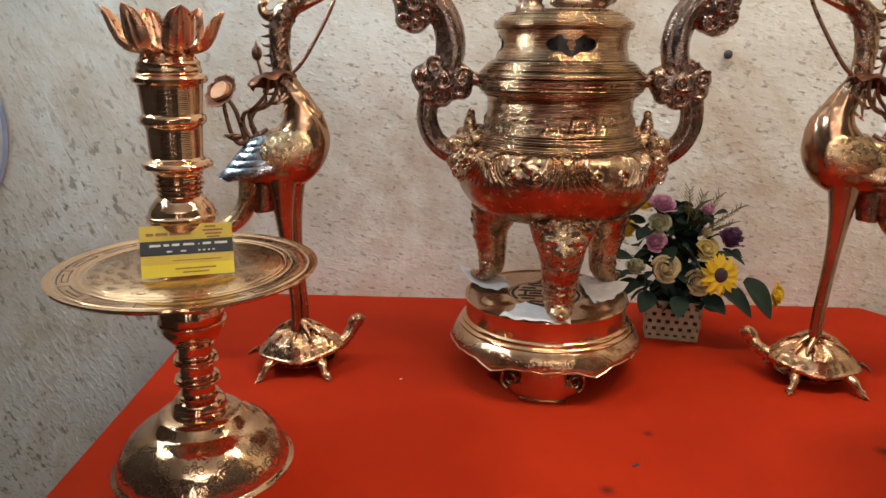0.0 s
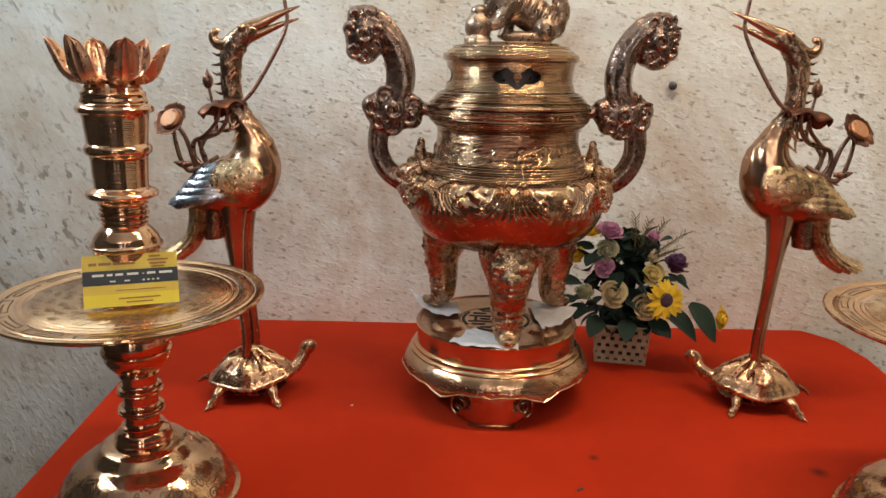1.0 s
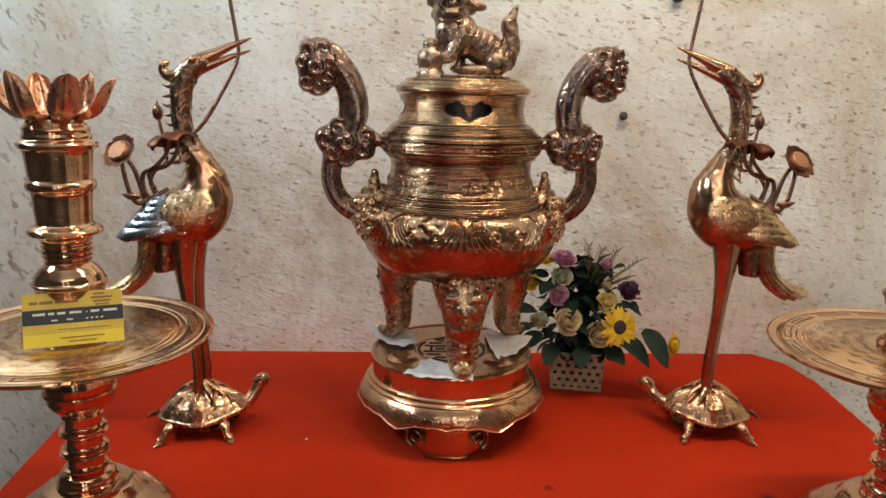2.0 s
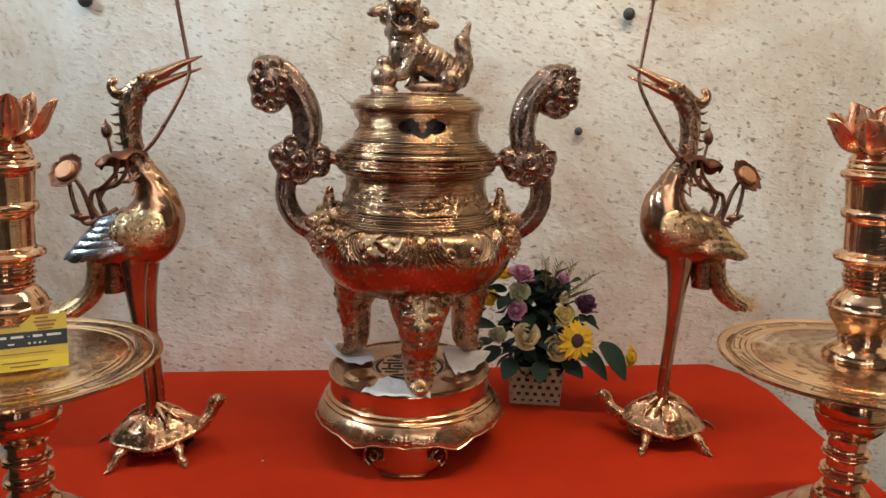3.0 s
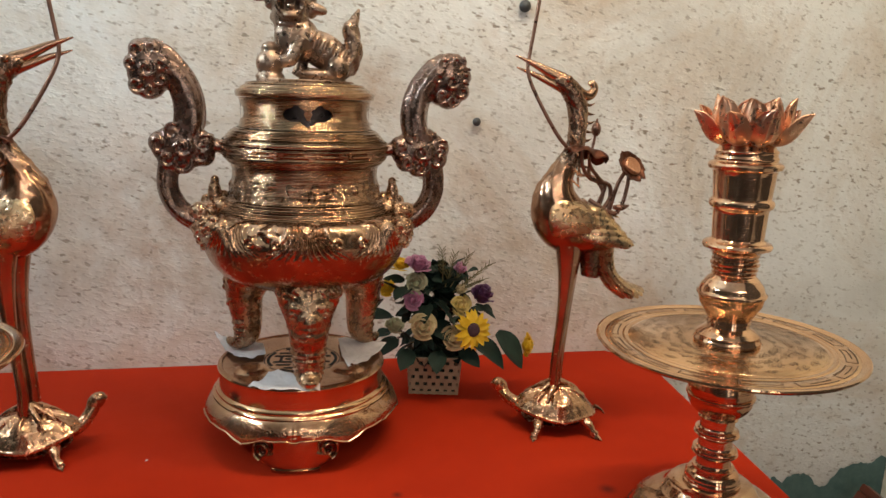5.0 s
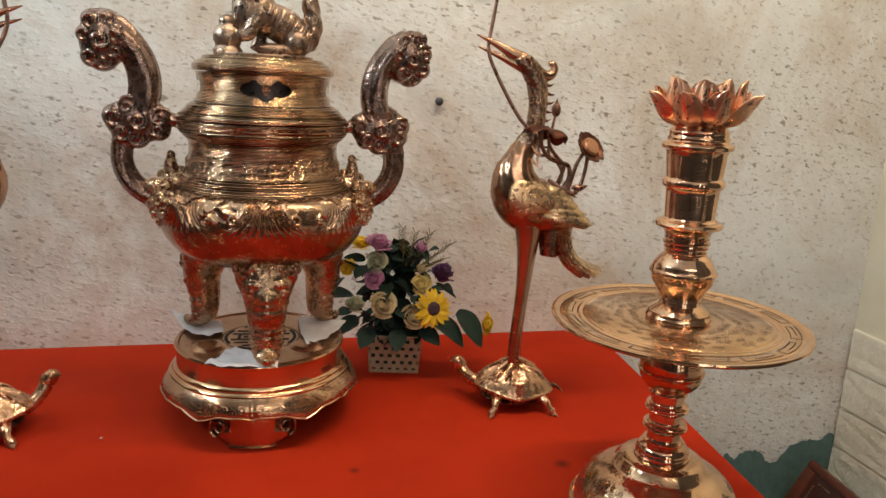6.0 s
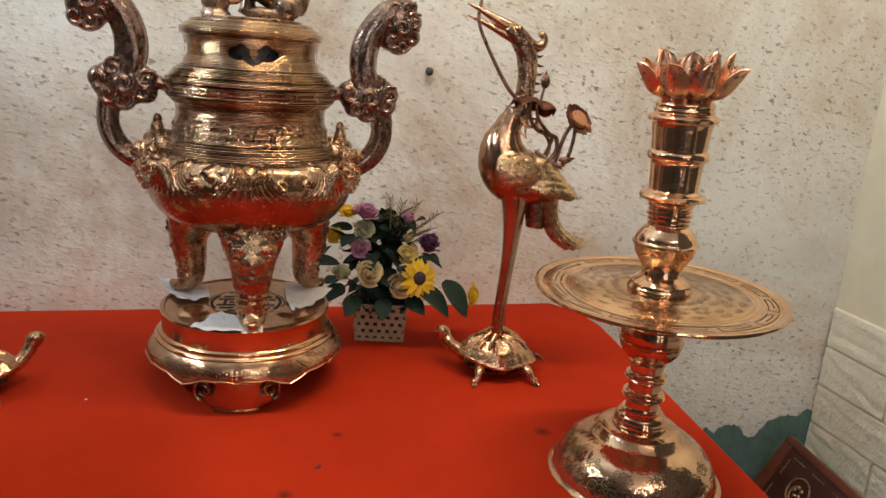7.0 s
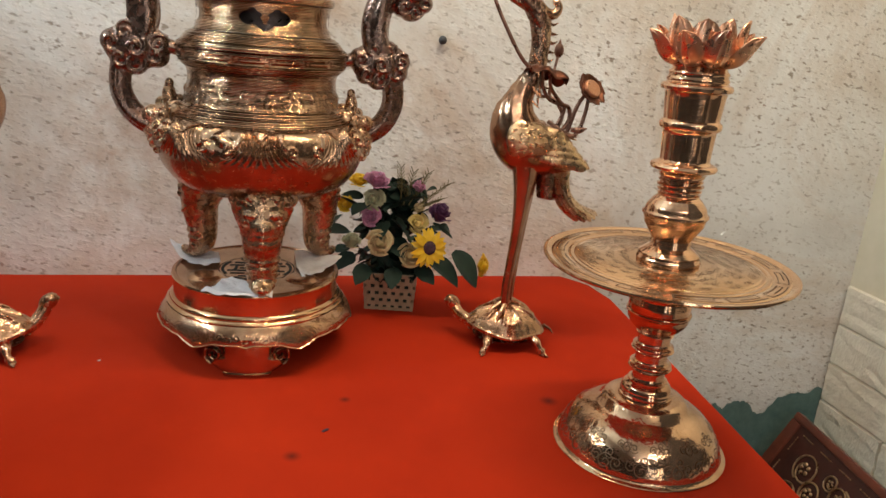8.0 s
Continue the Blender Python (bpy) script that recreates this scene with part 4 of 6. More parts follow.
def incense_burner():
    t = thing("incense_burner", pose(BX, BY, 0, 0, 0.4, 2), "large polished brass incense burner with cloud handles and lion lid", "incense burner")
    part("bowl", lathe(bmesh.new(), dense(BODY, 0.0009), 1260, belly_relief), bowl_brass, t, "round bowl with raised fans and medallions")
    part("collar", lathe(bmesh.new(), dense([(0.1300, 0.3608)] + COLLAR, 0.0012), 720, belly_relief), collar_brass, t, "ringed collar with figures and a key border")
    # three legs, each with a beast mask at the knee
    for k in range(3):
        bm = bmesh.new()
        rings = lambda s, ang: 0.075 * math.sin(s * 105) if 0.40 < s < 0.76 and math.cos(ang) < 0.4 else 0.0
        tube(bm, [(0, -0.066, 0.284, 0.034, 0.044), (0, -0.086, 0.262, 0.036, 0.046), (0, -0.101, 0.240, 0.034, 0.041), (0, -0.108, 0.215, 0.029, 0.031), (0, -0.106, 0.190, 0.025, 0.0270), (0, -0.104, 0.168, 0.022, 0.0245), (0, -0.106, 0.150, 0.0200, 0.0225), (0, -0.114, 0.1385, 0.0140, 0.0195), (0, -0.124, 0.1340, 0.0098, 0.0155), (0, -0.132, 0.1335, 0.0080, 0.0115), (0, -0.138, 0.1355, 0.0055, 0.0075), (0, -0.139, 0.1400, 0.0030, 0.0045)], 24, 7, 0, rings, (1, 0, 0))
        for sx in (-1, 1):
            ellipsoid(bm, (sx * 0.016, -0.128, 0.243), (0.012, 0.007, 0.006), None, 14, 9)
            spiral(bm, (sx * 0.036, -0.114, 0.262), 0.011, -sx, -1, 0, 0.0028)
            ellipsoid(bm, (sx * 0.032, -0.110, 0.250), (0.011, 0.010, 0.013), None, 14, 9)
            spiral(bm, (sx * 0.022, -0.128, 0.232), 0.008, sx, -1, 0, 0.0022)
        ellipsoid(bm, (0, -0.130, 0.226), (0.017, 0.011, 0.014), None, 16, 10)
        for i in range(3):
            z = 0.222 - 0.0095 * i
            tube(bm, [(-0.024 + 0.002 * i, -0.118, z + 0.005, 0.0018), (0, -0.140 + 0.002 * i, z, 0.0034), (0.024 - 0.002 * i, -0.118, z + 0.005, 0.0018)], 8, 4)
        tube(bm, [(-0.030, -0.112, 0.214, 0.0022), (-0.018, -0.127, 0.203, 0.0040), (0, -0.134, 0.199, 0.0040), (0.018, -0.127, 0.203, 0.0040), (0.030, -0.112, 0.214, 0.0022)], 10, 4)
        for i in range(5):
            a = (i - 2) * 0.42
            spiral(bm, (0.043 * math.sin(a), -0.109 - 0.016 * math.cos(a), 0.254 + 0.008 * math.cos(a)), 0.0085, 1 if i % 2 else -1, -1, 0, 0.0026)
        bmesh.ops.transform(bm, matrix=Matrix.Rotation(2 * math.pi * k / 3, 4, "Z"), verts=bm.verts[:])
        fused(part("leg", bm, leg_brass, t, "curved leg with a mask at the knee"), 0.0015, 5)
    for sx in (-1, 1):
        bm = bmesh.new()
        rnd = random.Random(5)
        flute = lambda s, ang: 0.09 * math.cos(4 * ang + 7 * s) + 0.03 * math.cos(9 * ang - 5 * s)
        tube(bm, [(sx * 0.135, 0, 0.338, 0.014), (sx * 0.160, 0, 0.345, 0.0155), (sx * 0.182, 0, 0.362, 0.0155), (sx * 0.194, 0, 0.388, 0.0155), (sx * 0.194, 0, 0.415, 0.016), (sx * 0.186, 0, 0.440, 0.018), (sx * 0.172, 0, 0.462, 0.020), (sx * 0.163, 0, 0.486, 0.0215),
                  (sx * 0.1625, 0, 0.512, 0.021), (sx * 0.170, 0, 0.538, 0.020), (sx * 0.184, 0, 0.558, 0.020), (sx * 0.200, 0, 0.570, 0.022), (sx * 0.214, 0, 0.566, 0.018)], 24, 6, 0, flute)
        tube(bm, [(sx * 0.112, 0, 0.449, 0.009, 0.012), (sx * 0.140, 0, 0.456, 0.011, 0.012), (sx * 0.165, 0, 0.455, 0.012, 0.013)], 12, 4)
        for y in (-1, 1):                                      # flutes that run from the upper cloud down the arm
            for d in (0.0, 0.009):
                tube(bm, [(sx * (0.206 - d), y * 0.020, 0.580 - d, 0.0035), (sx * (0.188 - d * 0.4), y * 0.0185, 0.570 - d, 0.0035), (sx * (0.173 - d * 0.1), y * 0.0165, 0.548 - d, 0.0032), (sx * 0.165, y * 0.0180, 0.520 - d, 0.0012)], 8, 4)
        cloud_knob(bm, (sx * 0.172, 0, 0.451), 0.050, 0.021, 0.036, 3)
        cloud_knob(bm, (sx * 0.214, 0, 0.557), 0.033, 0.026, 0.047, 11)
        fused(part("handle", bm, dark_bronze, t, "dark bronze handle of curling clouds"), 0.0013, 3)
        bm = bmesh.new()
        shoulder_beast(bm, sx, rnd)
        fused(part("shoulder_mask", bm, brass_chased, t, "lumpy cast beast mask"), 0.0014, 1)
    # lid with cloud-shaped openings over a dull dark metal liner
    bm = lathe(bmesh.new(), LID, 128)
    lathe(bm, LID_NECK, 640, None, cloud_hole)
    lathe(bm, [(r - 0.004, z) for r, z in LID_NECK], 640, None, cloud_hole)
    lathe(bm, LID_TOP, 128)
    lid = part("lid", bm, brass_turned, t, "stepped lid with cloud-shaped vents")
    part("liner", lathe(bmesh.new(), [(0.080, 0.470), (0.080, 0.525)], 48), liner_metal, lid, "dull dark metal inside")
    bm = bmesh.new()
    lion(bm)
    statue = part("lion_finial", bm, lion_brass, lid, "cast brass lion with raised head on the lid")
    fused(statue, 0.0015, 2)
    return t


def lion(bm):
    """A seated lion, a paw on a ball, its head turned to the viewer, its tail upright."""
    e = lambda c, r, deg=0, axis="Y": ellipsoid(bm, c, r, Matrix.Rotation(radians(deg), 3, axis), 18, 12)
    lathe(bm, [(0.0, 0.5480), (0.070, 0.5470), (0.070, 0.5500), (0.0, 0.5510)], 40)
    e((0.026, 0.0, 0.592), (0.042, 0.024, 0.026), 28)          # back
    e((0.046, 0.0, 0.574), (0.026, 0.027, 0.024))              # haunch
    e((-0.004, -0.002, 0.606), (0.026, 0.025, 0.032), -12)     # chest
    e((0.020, -0.018, 0.558), (0.036, 0.010, 0.008))           # hind foot
    e((0.046, -0.022, 0.568), (0.016, 0.010, 0.016))
    e((0.012, 0.020, 0.560), (0.030, 0.010, 0.009))
    tube(bm, [(-0.004, -0.016, 0.606, 0.013), (-0.014, -0.022, 0.590, 0.011), (-0.022, -0.024, 0.577, 0.010), (-0.034, -0.024, 0.574, 0.009)], 12, 4)
    tube(bm, [(-0.002, 0.014, 0.600, 0.012), (-0.004, 0.016, 0.578, 0.010), (-0.010, 0.014, 0.556, 0.011)], 12, 4)
    e((-0.050, -0.012, 0.571), (0.020, 0.020, 0.021))          # ball
    e((-0.050, -0.012, 0.592), (0.012, 0.012, 0.010))
    e((-0.050, -0.012, 0.553), (0.021, 0.021, 0.008))
    head = lambda c, r, deg=0, axis="Y": e((c[0] - 0.005, c[1], c[2] + 0.019), r, deg, axis)
    e((-0.021, -0.004, 0.638), (0.026, 0.023, 0.036))          # neck
    e((-0.016, -0.006, 0.612), (0.024, 0.021, 0.026))
    e((-0.022, -0.008, 0.606), (0.022, 0.020, 0.034), -8)      # breast, down to the raised paw
    for k in range(4):                                          # shallow folds of the ruff
        z = 0.636 - 0.011 * k
        tube(bm, [(-0.044, -0.008, z + 0.005, 0.0010), (-0.034, -0.0235, z, 0.0012), (-0.012, -0.0255, z - 0.001, 0.0012), (0.003, -0.012, z + 0.004, 0.0010)], 8, 4)
    tube(bm, [(-0.022 + 0.0185 * math.cos(k * 0.5236), -0.036 + 0.004 * abs(math.cos(k * 0.5236)), 0.6505 + 0.0125 * math.sin(k * 0.5236), 0.0030) for k in range(13)], 10, 3)     # lips of the open mouth
    e((-0.021, -0.031, 0.648), (0.0070, 0.0075, 0.0070))        # the pearl in it
    head((-0.016, -0.001, 0.641), (0.028, 0.024, 0.029))          # head
    head((-0.017, -0.026, 0.6475), (0.021, 0.018, 0.0080))          # muzzle
    head((-0.017, -0.025, 0.6165), (0.014, 0.017, 0.0055))
    head((-0.017, -0.042, 0.652), (0.008, 0.006, 0.006))
    head((-0.018, -0.030, 0.658), (0.024, 0.010, 0.009))          # brow
    head((-0.018, -0.012, 0.668), (0.016, 0.014, 0.010))
    for sx in (-1, 1):
        head((-0.017 + sx * 0.038, -0.002, 0.638 - 0.007 * sx), (0.016, 0.006, 0.0080), sx * 14)
        head((-0.017 + sx * 0.015, -0.024, 0.632), (0.006, 0.010, 0.012))
        head((-0.017 + sx * 0.012, -0.036, 0.654), (0.006, 0.006, 0.006))
    for k in range(9):                                          # mane
        a = radians(20 + 40 * k)
        head((-0.014 + 0.029 * math.cos(a), 0.006, 0.636 + 0.029 * math.sin(a)), (0.009, 0.012, 0.009))
    for k in range(8):                                          # ridged back
        e((0.000 + 0.009 * k, -0.013, 0.613 - 0.0052 * k), (0.0032, 0.015, 0.014), 25)
    tube(bm, [(0.058, 0.0, 0.566, 0.013), (0.066, 0.0, 0.578, 0.0135), (0.069, -0.002, 0.596, 0.0135), (0.067, -0.002, 0.614, 0.012), (0.068, -0.002, 0.632, 0.009), (0.077, -0.002, 0.654, 0.002)], 14, 4, 0, lambda s, a: 0.12 * math.sin(4 * a + 22 * s))
    e((0.060, -0.004, 0.622), (0.008, 0.010, 0.014))


incense_burner()


# ---- tissue under the burner's feet ----
def tissue(m, outline, seed, label, curl=0.22):
    """A torn scrap of tissue, gently rumpled."""
    bm = bmesh.new()
    n = 14
    rnd = Vector((seed * 3.7, seed * 1.3, 0))
    cx, cy = sum(p[0] for p in outline) / len(outline), sum(p[1] for p in outline) / len(outline)
    edge = []
    for (x0, y0), (x1, y1) in zip(outline, outline[1:] + outline[:1]):
        for k in range(6):
            edge.append((x0 + (x1 - x0) * k / 6, y0 + (y1 - y0) * k / 6))
    rings = []
    for j in range(n + 1):
        f = j / n
        ring = []
        for x, y in edge:
            q = Vector((cx + (x - cx) * f, cy + (y - cy) * f, 0))
            h = 0.0035 * (1 + noise.noise(q * 55 + rnd)) * f + 0.0016 * (1 + noise.noise(q * 130 + rnd)) * f
            d = math.hypot(*(m @ q).xy - Vector((BX, BY)))
            drop = max(0.0, d - 0.127)
            q.z = h + drop * curl
            ring.append(bm.verts.new(q))
        rings.append(ring)
    for a, b in zip(rings, rings[1:]):
        for k in range(len(edge)):
            i = (k + 1) % len(edge)
            bm.faces.new((a[k], a[i], b[i], b[k]))
    bmesh.ops.remove_doubles(bm, verts=bm.verts[:], dist=1e-5)
    ob = part("tissue", bm, paper_mat)
    ob.matrix_basis = m
    s = ob.modifiers.new("sheet", "SOLIDIFY")
    s.thickness = 0.0004
    return tagged(ob, label, "tissue paper", "tissue scraps under the burner")


tissue(pose(BX - 0.014, BY - 0.105, 0.1240), [(-0.066, -0.006), (-0.052, 0.004), (-0.043, 0.016), (-0.040, 0.040), (-0.026, 0.046), (0.000, 0.022), (0.028, -0.004), (0.034, -0.018), (0.034, -0.031), (0.022, -0.029), (0.008, -0.031), (-0.014, -0.027), (-0.040, -0.019)], 1, "torn white tissue scrap under a burner foot", -0.35)
tissue(pose(BX - 0.092, BY + 0.054, 0.1240), [(-0.056, 0.040), (-0.025, 0.020), (0.024, 0.008), (0.031, -0.040), (0.013, -0.060), (-0.017, -0.046), (-0.039, -0.004)], 2, "torn white tissue scrap under a burner foot")
tissue(pose(BX + 0.096, BY + 0.050, 0.1240), [(-0.042, 0.026), (-0.014, 0.018), (0.036, -0.010), (0.026, -0.036), (0.011, -0.062), (-0.006, -0.092), (-0.024, -0.096), (-0.032, -0.112), (-0.040, -0.060)], 3, "torn white tissue scrap under a burner foot")


# ---- cranes ----
def crane(m, side, label):
    """A crane on a turtle, a lotus spray in its beak. Local x points ahead; side: 1 if the spray is on its right, -1 on its left."""
    bm = bmesh.new()
    w = -side                                   # local y of the spray's side
    # neck and body in one sweep: chased feathers down the neck, smooth breast
    def feather(s, a):
        if s < 0.40:
            return 0.075 * noise.noise(Vector((3.0 * math.cos(a), 3.0 * math.sin(a), 34 * s))) + 0.035 * math.sin(7 * a + 60 * s)
        if s < 0.64:
            return 0.055 * min(1.0, (0.64 - s) / 0.12) * min(1.0, max(0.0, 0.25 - math.cos(a))) * (math.sin(9 * a + 50 * s) + 1.2 * noise.noise(Vector((4 * math.cos(a), 4 * math.sin(a), 40 * s))))
        return 0.006 * math.sin(9 * a + 40 * s)
    tube(bm, [(0.014, 0, 0.556, 0.014, 0.012), (0.002, 0, 0.543, 0.0165, 0.013), (-0.0055, 0, 0.525, 0.0160, 0.0125), (-0.0080, 0, 0.500, 0.0148, 0.0118), (-0.0078, 0, 0.478, 0.0142, 0.0116), (-0.0040, 0, 0.456, 0.0150, 0.0125), (0.006, 0, 0.434, 0.0175, 0.0150),
              (0.016, 0, 0.412, 0.0235, 0.0210), (0.020, 0, 0.388, 0.0345, 0.0290), (0.015, 0, 0.363, 0.0445, 0.0380), (-0.002, 0, 0.342, 0.0470, 0.0405), (-0.028, 0, 0.334, 0.0420, 0.0380), (-0.054, 0, 0.328, 0.0330, 0.0300), (-0.078, 0, 0.320, 0.0210, 0.0210), (-0.094, 0, 0.314, 0.0060, 0.0100)], 44, 10, 4, feather, (0, 1, 0), 0.42)
    # head and beak
    ellipsoid(bm, (0.016, 0, 0.557), (0.021, 0.0125, 0.0145), Matrix.Rotation(radians(-26), 3, "Y"), 18, 12, 4)
    tube(bm, [(0.020, 0, 0.564, 0.0105, 0.009), (0.040, 0, 0.5725, 0.0080, 0.007), (0.066, 0, 0.585, 0.0050, 0.005), (0.094, 0, 0.596, 0.0010, 0.0012)], 12, 5)
    tube(bm, [(0.018, 0, 0.551, 0.0090, 0.008), (0.040, 0, 0.559, 0.0060, 0.006), (0.066, 0, 0.570, 0.0040, 0.0042), (0.092, 0, 0.579, 0.0010, 0.0012)], 12, 5)
    for s in (-1, 1):
        ellipsoid(bm, (0.013, s * 0.010, 0.564), (0.0065, 0.0045, 0.0060), None, 12, 8)
    tube(bm, [(-0.002, 0, 0.548, 0.010), (-0.014, 0, 0.541, 0.009), (-0.025, 0, 0.542, 0.0078), (-0.0305, 0, 0.551, 0.0064), (-0.027, 0, 0.559, 0.0052), (-0.021, 0, 0.558, 0.0038)], 12, 4)
    for k in range(9):                          # pointed ruff down the nape
        z = 0.528 - 0.0135 * k
        x = -0.020 - 0.0018 * math.sin(k) + 0.0005 * k * (k > 6)
        tube(bm, [(x + 0.004, 0, z, 0.0040), (x - 0.006, w * 0.002 * (k % 3 - 1), z - 0.002, 0.0022), (x - 0.013, 0, z + 0.002 - 0.004 * (k % 2), 0.0004)], 7, 2)
    for k in range(16):                         # short feathers on the neck and breast
        rnd = random.Random(k)
        z = rnd.uniform(0.40, 0.53)
        for s in (-1, 1):
            q = 0.0110 if z > 0.45 else 0.0110 + (0.45 - z) * 0.24
            tube(bm, [(rnd.uniform(-0.012, 0.004), s * q, z, 0.0024), (rnd.uniform(-0.014, -0.004), s * (q + 0.002), z - 0.012, 0.0010)], 6, 2)
    # wings: a shield of overlapping scale feathers, then four long feathers that step backwards
    def scale_height(x, z):
        p, q0 = (0.04 - x) / 0.0125, z / 0.0118
        for k in (math.floor(p) - 1, math.floor(p)):
            q = (q0 + 0.5 * (k % 2)) % 1.0 - 0.5
            if p - k <= 0.9 + 0.9 * math.sqrt(max(0.0, 1 - 4 * q * q)):
                return 0.0017 * (p - k) / 1.8 - 0.0016 * q * q + 0.0005 * math.cos(40 * q) * (abs(q) < 0.3)
        return 0.0
    for s in (-1, 1):
        nu, nv = 76, 64
        shield = []
        for i in range(nu + 1):
            u = i / nu
            row = []
            for j in range(nv + 1):
                v = 2 * j / nv - 1
                x = 0.038 - (0.068 + 0.012 * (1 - v * v)) * u
                mid, tall = 0.355 - 0.008 * u, 0.040 * math.sqrt(max(0.0, 1 - (1 - min(1.0, u / 0.40)) ** 2)) * (1 - 0.30 * u)
                z = mid + tall * v
                y = 0.0425 * math.sqrt(max(0.0, 1 - ((x - 0.002) / 0.105) ** 2)) * math.sqrt(max(0.0, 1 - (0.80 * v) ** 2)) + 0.0012 - 0.006 * u * max(0.0, v) + 0.8 * scale_height(x, z - 0.3 * x) * (1 - v ** 8) - 0.006 * max(0.0, (u - 0.9) / 0.1) ** 2
                row.append(bm.verts.new((x, s * y, z)))
            shield.append(row)
        for p, q in zip(shield, shield[1:]):
            for j in range(nv):
                bm.faces.new((p[j], p[j + 1], q[j + 1], q[j])).material_index = 5
        for k in range(5):
            mat = 1 if s == w else 5
            z0 = (0.368, 0.359, 0.350, 0.340, 0.330)[k]
            reach = (0.066, 0.071, 0.078, 0.086, 0.094)[k]
            section = [(q / 9, 0.0052 * (1 - (q / 9) ** 2) - 0.0042 * q / 9 + 0.0002 * math.cos(math.pi * q)) for q in range(-9, 10)] + [(0.5, -0.0045), (-0.6, -0.0040)]
            rows = []
            for i in range(17):
                t = i / 16
                x = -0.008 - 0.001 * k + (-reach + 0.008) * t
                tip = math.sqrt(max(0.0, 1 - max(0.0, (t - 0.78) / 0.22) ** 2))
                drop = 0.007 * t + 0.009 * t ** 3
                out = 0.0270 + 0.0036 * k + 0.006 * t - 0.012 * t ** 3 - 0.012 * (1 - t) ** 5
                ring = []
                for q, y in section:
                    ring.append(bm.verts.new((x - 0.004 * q * t, s * (out + y), z0 - drop + q * 0.0098 * (0.75 + 0.25 * min(1.0, t * 3)) * max(tip, 0.06))))
                rows.append(ring)
            for p, q in zip(rows, rows[1:]):
                for i in range(21):
                    bm.faces.new((p[i], p[(i + 1) % 21], q[(i + 1) % 21], q[i])).material_index = mat
            bm.faces.new(rows[0]).material_index = mat
            bm.faces.new(rows[-1][::-1]).material_index = mat
    # short feathers over the rump, between the wings
    for k in range(22):
        rnd = random.Random(40 + k)
        x, y = rnd.uniform(-0.075, -0.012), rnd.uniform(-0.022, 0.022)
        z = 0.3795 - 0.28 * max(0.0, -x - 0.012) - 12 * y * y
        ellipsoid(bm, (x, y, z), (0.0105, 0.0050, 0.0018), Matrix.Rotation(radians(-20), 3, "Y"), 12, 8, 5)
    # tail plume: a fluted fan with a scalloped end, hanging down and backwards
    inner = smooth_path([(-0.044, 0.314), (-0.048, 0.290), (-0.0565, 0.263), (-0.0705, 0.240), (-0.089, 0.225)], 7)
    outer = smooth_path([(-0.082, 0.314), (-0.082, 0.290), (-0.0875, 0.267), (-0.105, 0.250), (-0.134, 0.238)], 7)
    cols, sheets = 60, []
    for s in (-1, 1):
        grid = []
        for i, (a, b) in enumerate(zip(inner, outer)):
            f = i / (len(inner) - 1)
            row = []
            for j in range(cols + 1):
                v = j / cols
                frill = max(0.0, (f - 0.75) / 0.25)
                x, z = a[0] + (b[0] - a[0]) * v, a[1] + (b[1] - a[1]) * v
                x, z = x - 0.0020 * frill * abs(math.sin(5 * math.pi * v)), z - 0.0032 * frill * abs(math.sin(5 * math.pi * v))
                y = (0.013 + 0.024 * f * f) * math.sin(math.pi * v) ** 0.6 - 0.0026 * min(1.0, 2 * f) * abs(math.cos(5 * math.pi * v)) ** 3 * math.sin(math.pi * v) + 0.0006 * math.sin(30 * math.pi * v) * math.sin(math.pi * v)
                row.append(bm.verts.new((x, s * y, z)))
            grid.append(row)
        for p, q in zip(grid, grid[1:]):
            for j in range(cols):
                bm.faces.new((p[j], p[j + 1], q[j + 1], q[j])).material_index = 5
        sheets.append(grid)
    for j in range(cols):
        bm.faces.new((sheets[0][-1][j], sheets[0][-1][j + 1], sheets[1][-1][j + 1], sheets[1][-1][j])).material_index = 5
    # thighs and legs
    for s, dx in ((-1, -0.005), (1, 0.005)):
        tube(bm, [(-0.006 + dx, s * 0.014, 0.325, 0.026, 0.020), (-0.008 + dx, s * 0.014, 0.296, 0.0205, 0.016), (-0.008 + dx, s * 0.013, 0.256, 0.0145, 0.012), (-0.006 + dx, s * 0.011, 0.205, 0.0100, 0.0090), (-0.002 + dx, s * 0.009, 0.150, 0.0082, 0.0078), (0.001 + dx, s * 0.008, 0.105, 0.0078, 0.0078), (0.001 + dx, s * 0.008, 0.066, 0.0085, 0.0088)], 16, 6, 0, lambda q, a: 0.05 * math.cos(5 * a))
    tube(bm, [(-0.040, 0, 0.312, 0.017, 0.016), (-0.043, 0, 0.284, 0.0165, 0.015), (-0.045, 0, 0.260, 0.0150, 0.014), (-0.045, 0, 0.256, 0.0135, 0.0125)], 20, 4, 4)
    # the spray: stem through the beak, leaf, seed pod, bud
    tube(bm, [(0.004, w * 0.018, 0.456, 0.0030), (0.026, w * 0.018, 0.478, 0.0030), (0.052, w * 0.013, 0.520, 0.0029), (0.070, w * 0.006, 0.556, 0.0028), (0.0755, w * 0.002, 0.578, 0.0027), (0.073, 0, 0.600, 0.0028), (0.066, 0, 0.650, 0.0028), (0.061, 0, 0.690, 0.0030)], 10, 6, 7)
    lathe(bm, rounded([(0.0, 0.688), (0.010, 0.689), (0.022, 0.693), (0.030, 0.700), (0.0285, 0.701), (0.018, 0.697), (0.0, 0.694)], 3), 28, lambda a, r, z: 0.08 * r * math.cos(7 * a), mat=2, m=Matrix.Translation((0.060, 0, 0)))
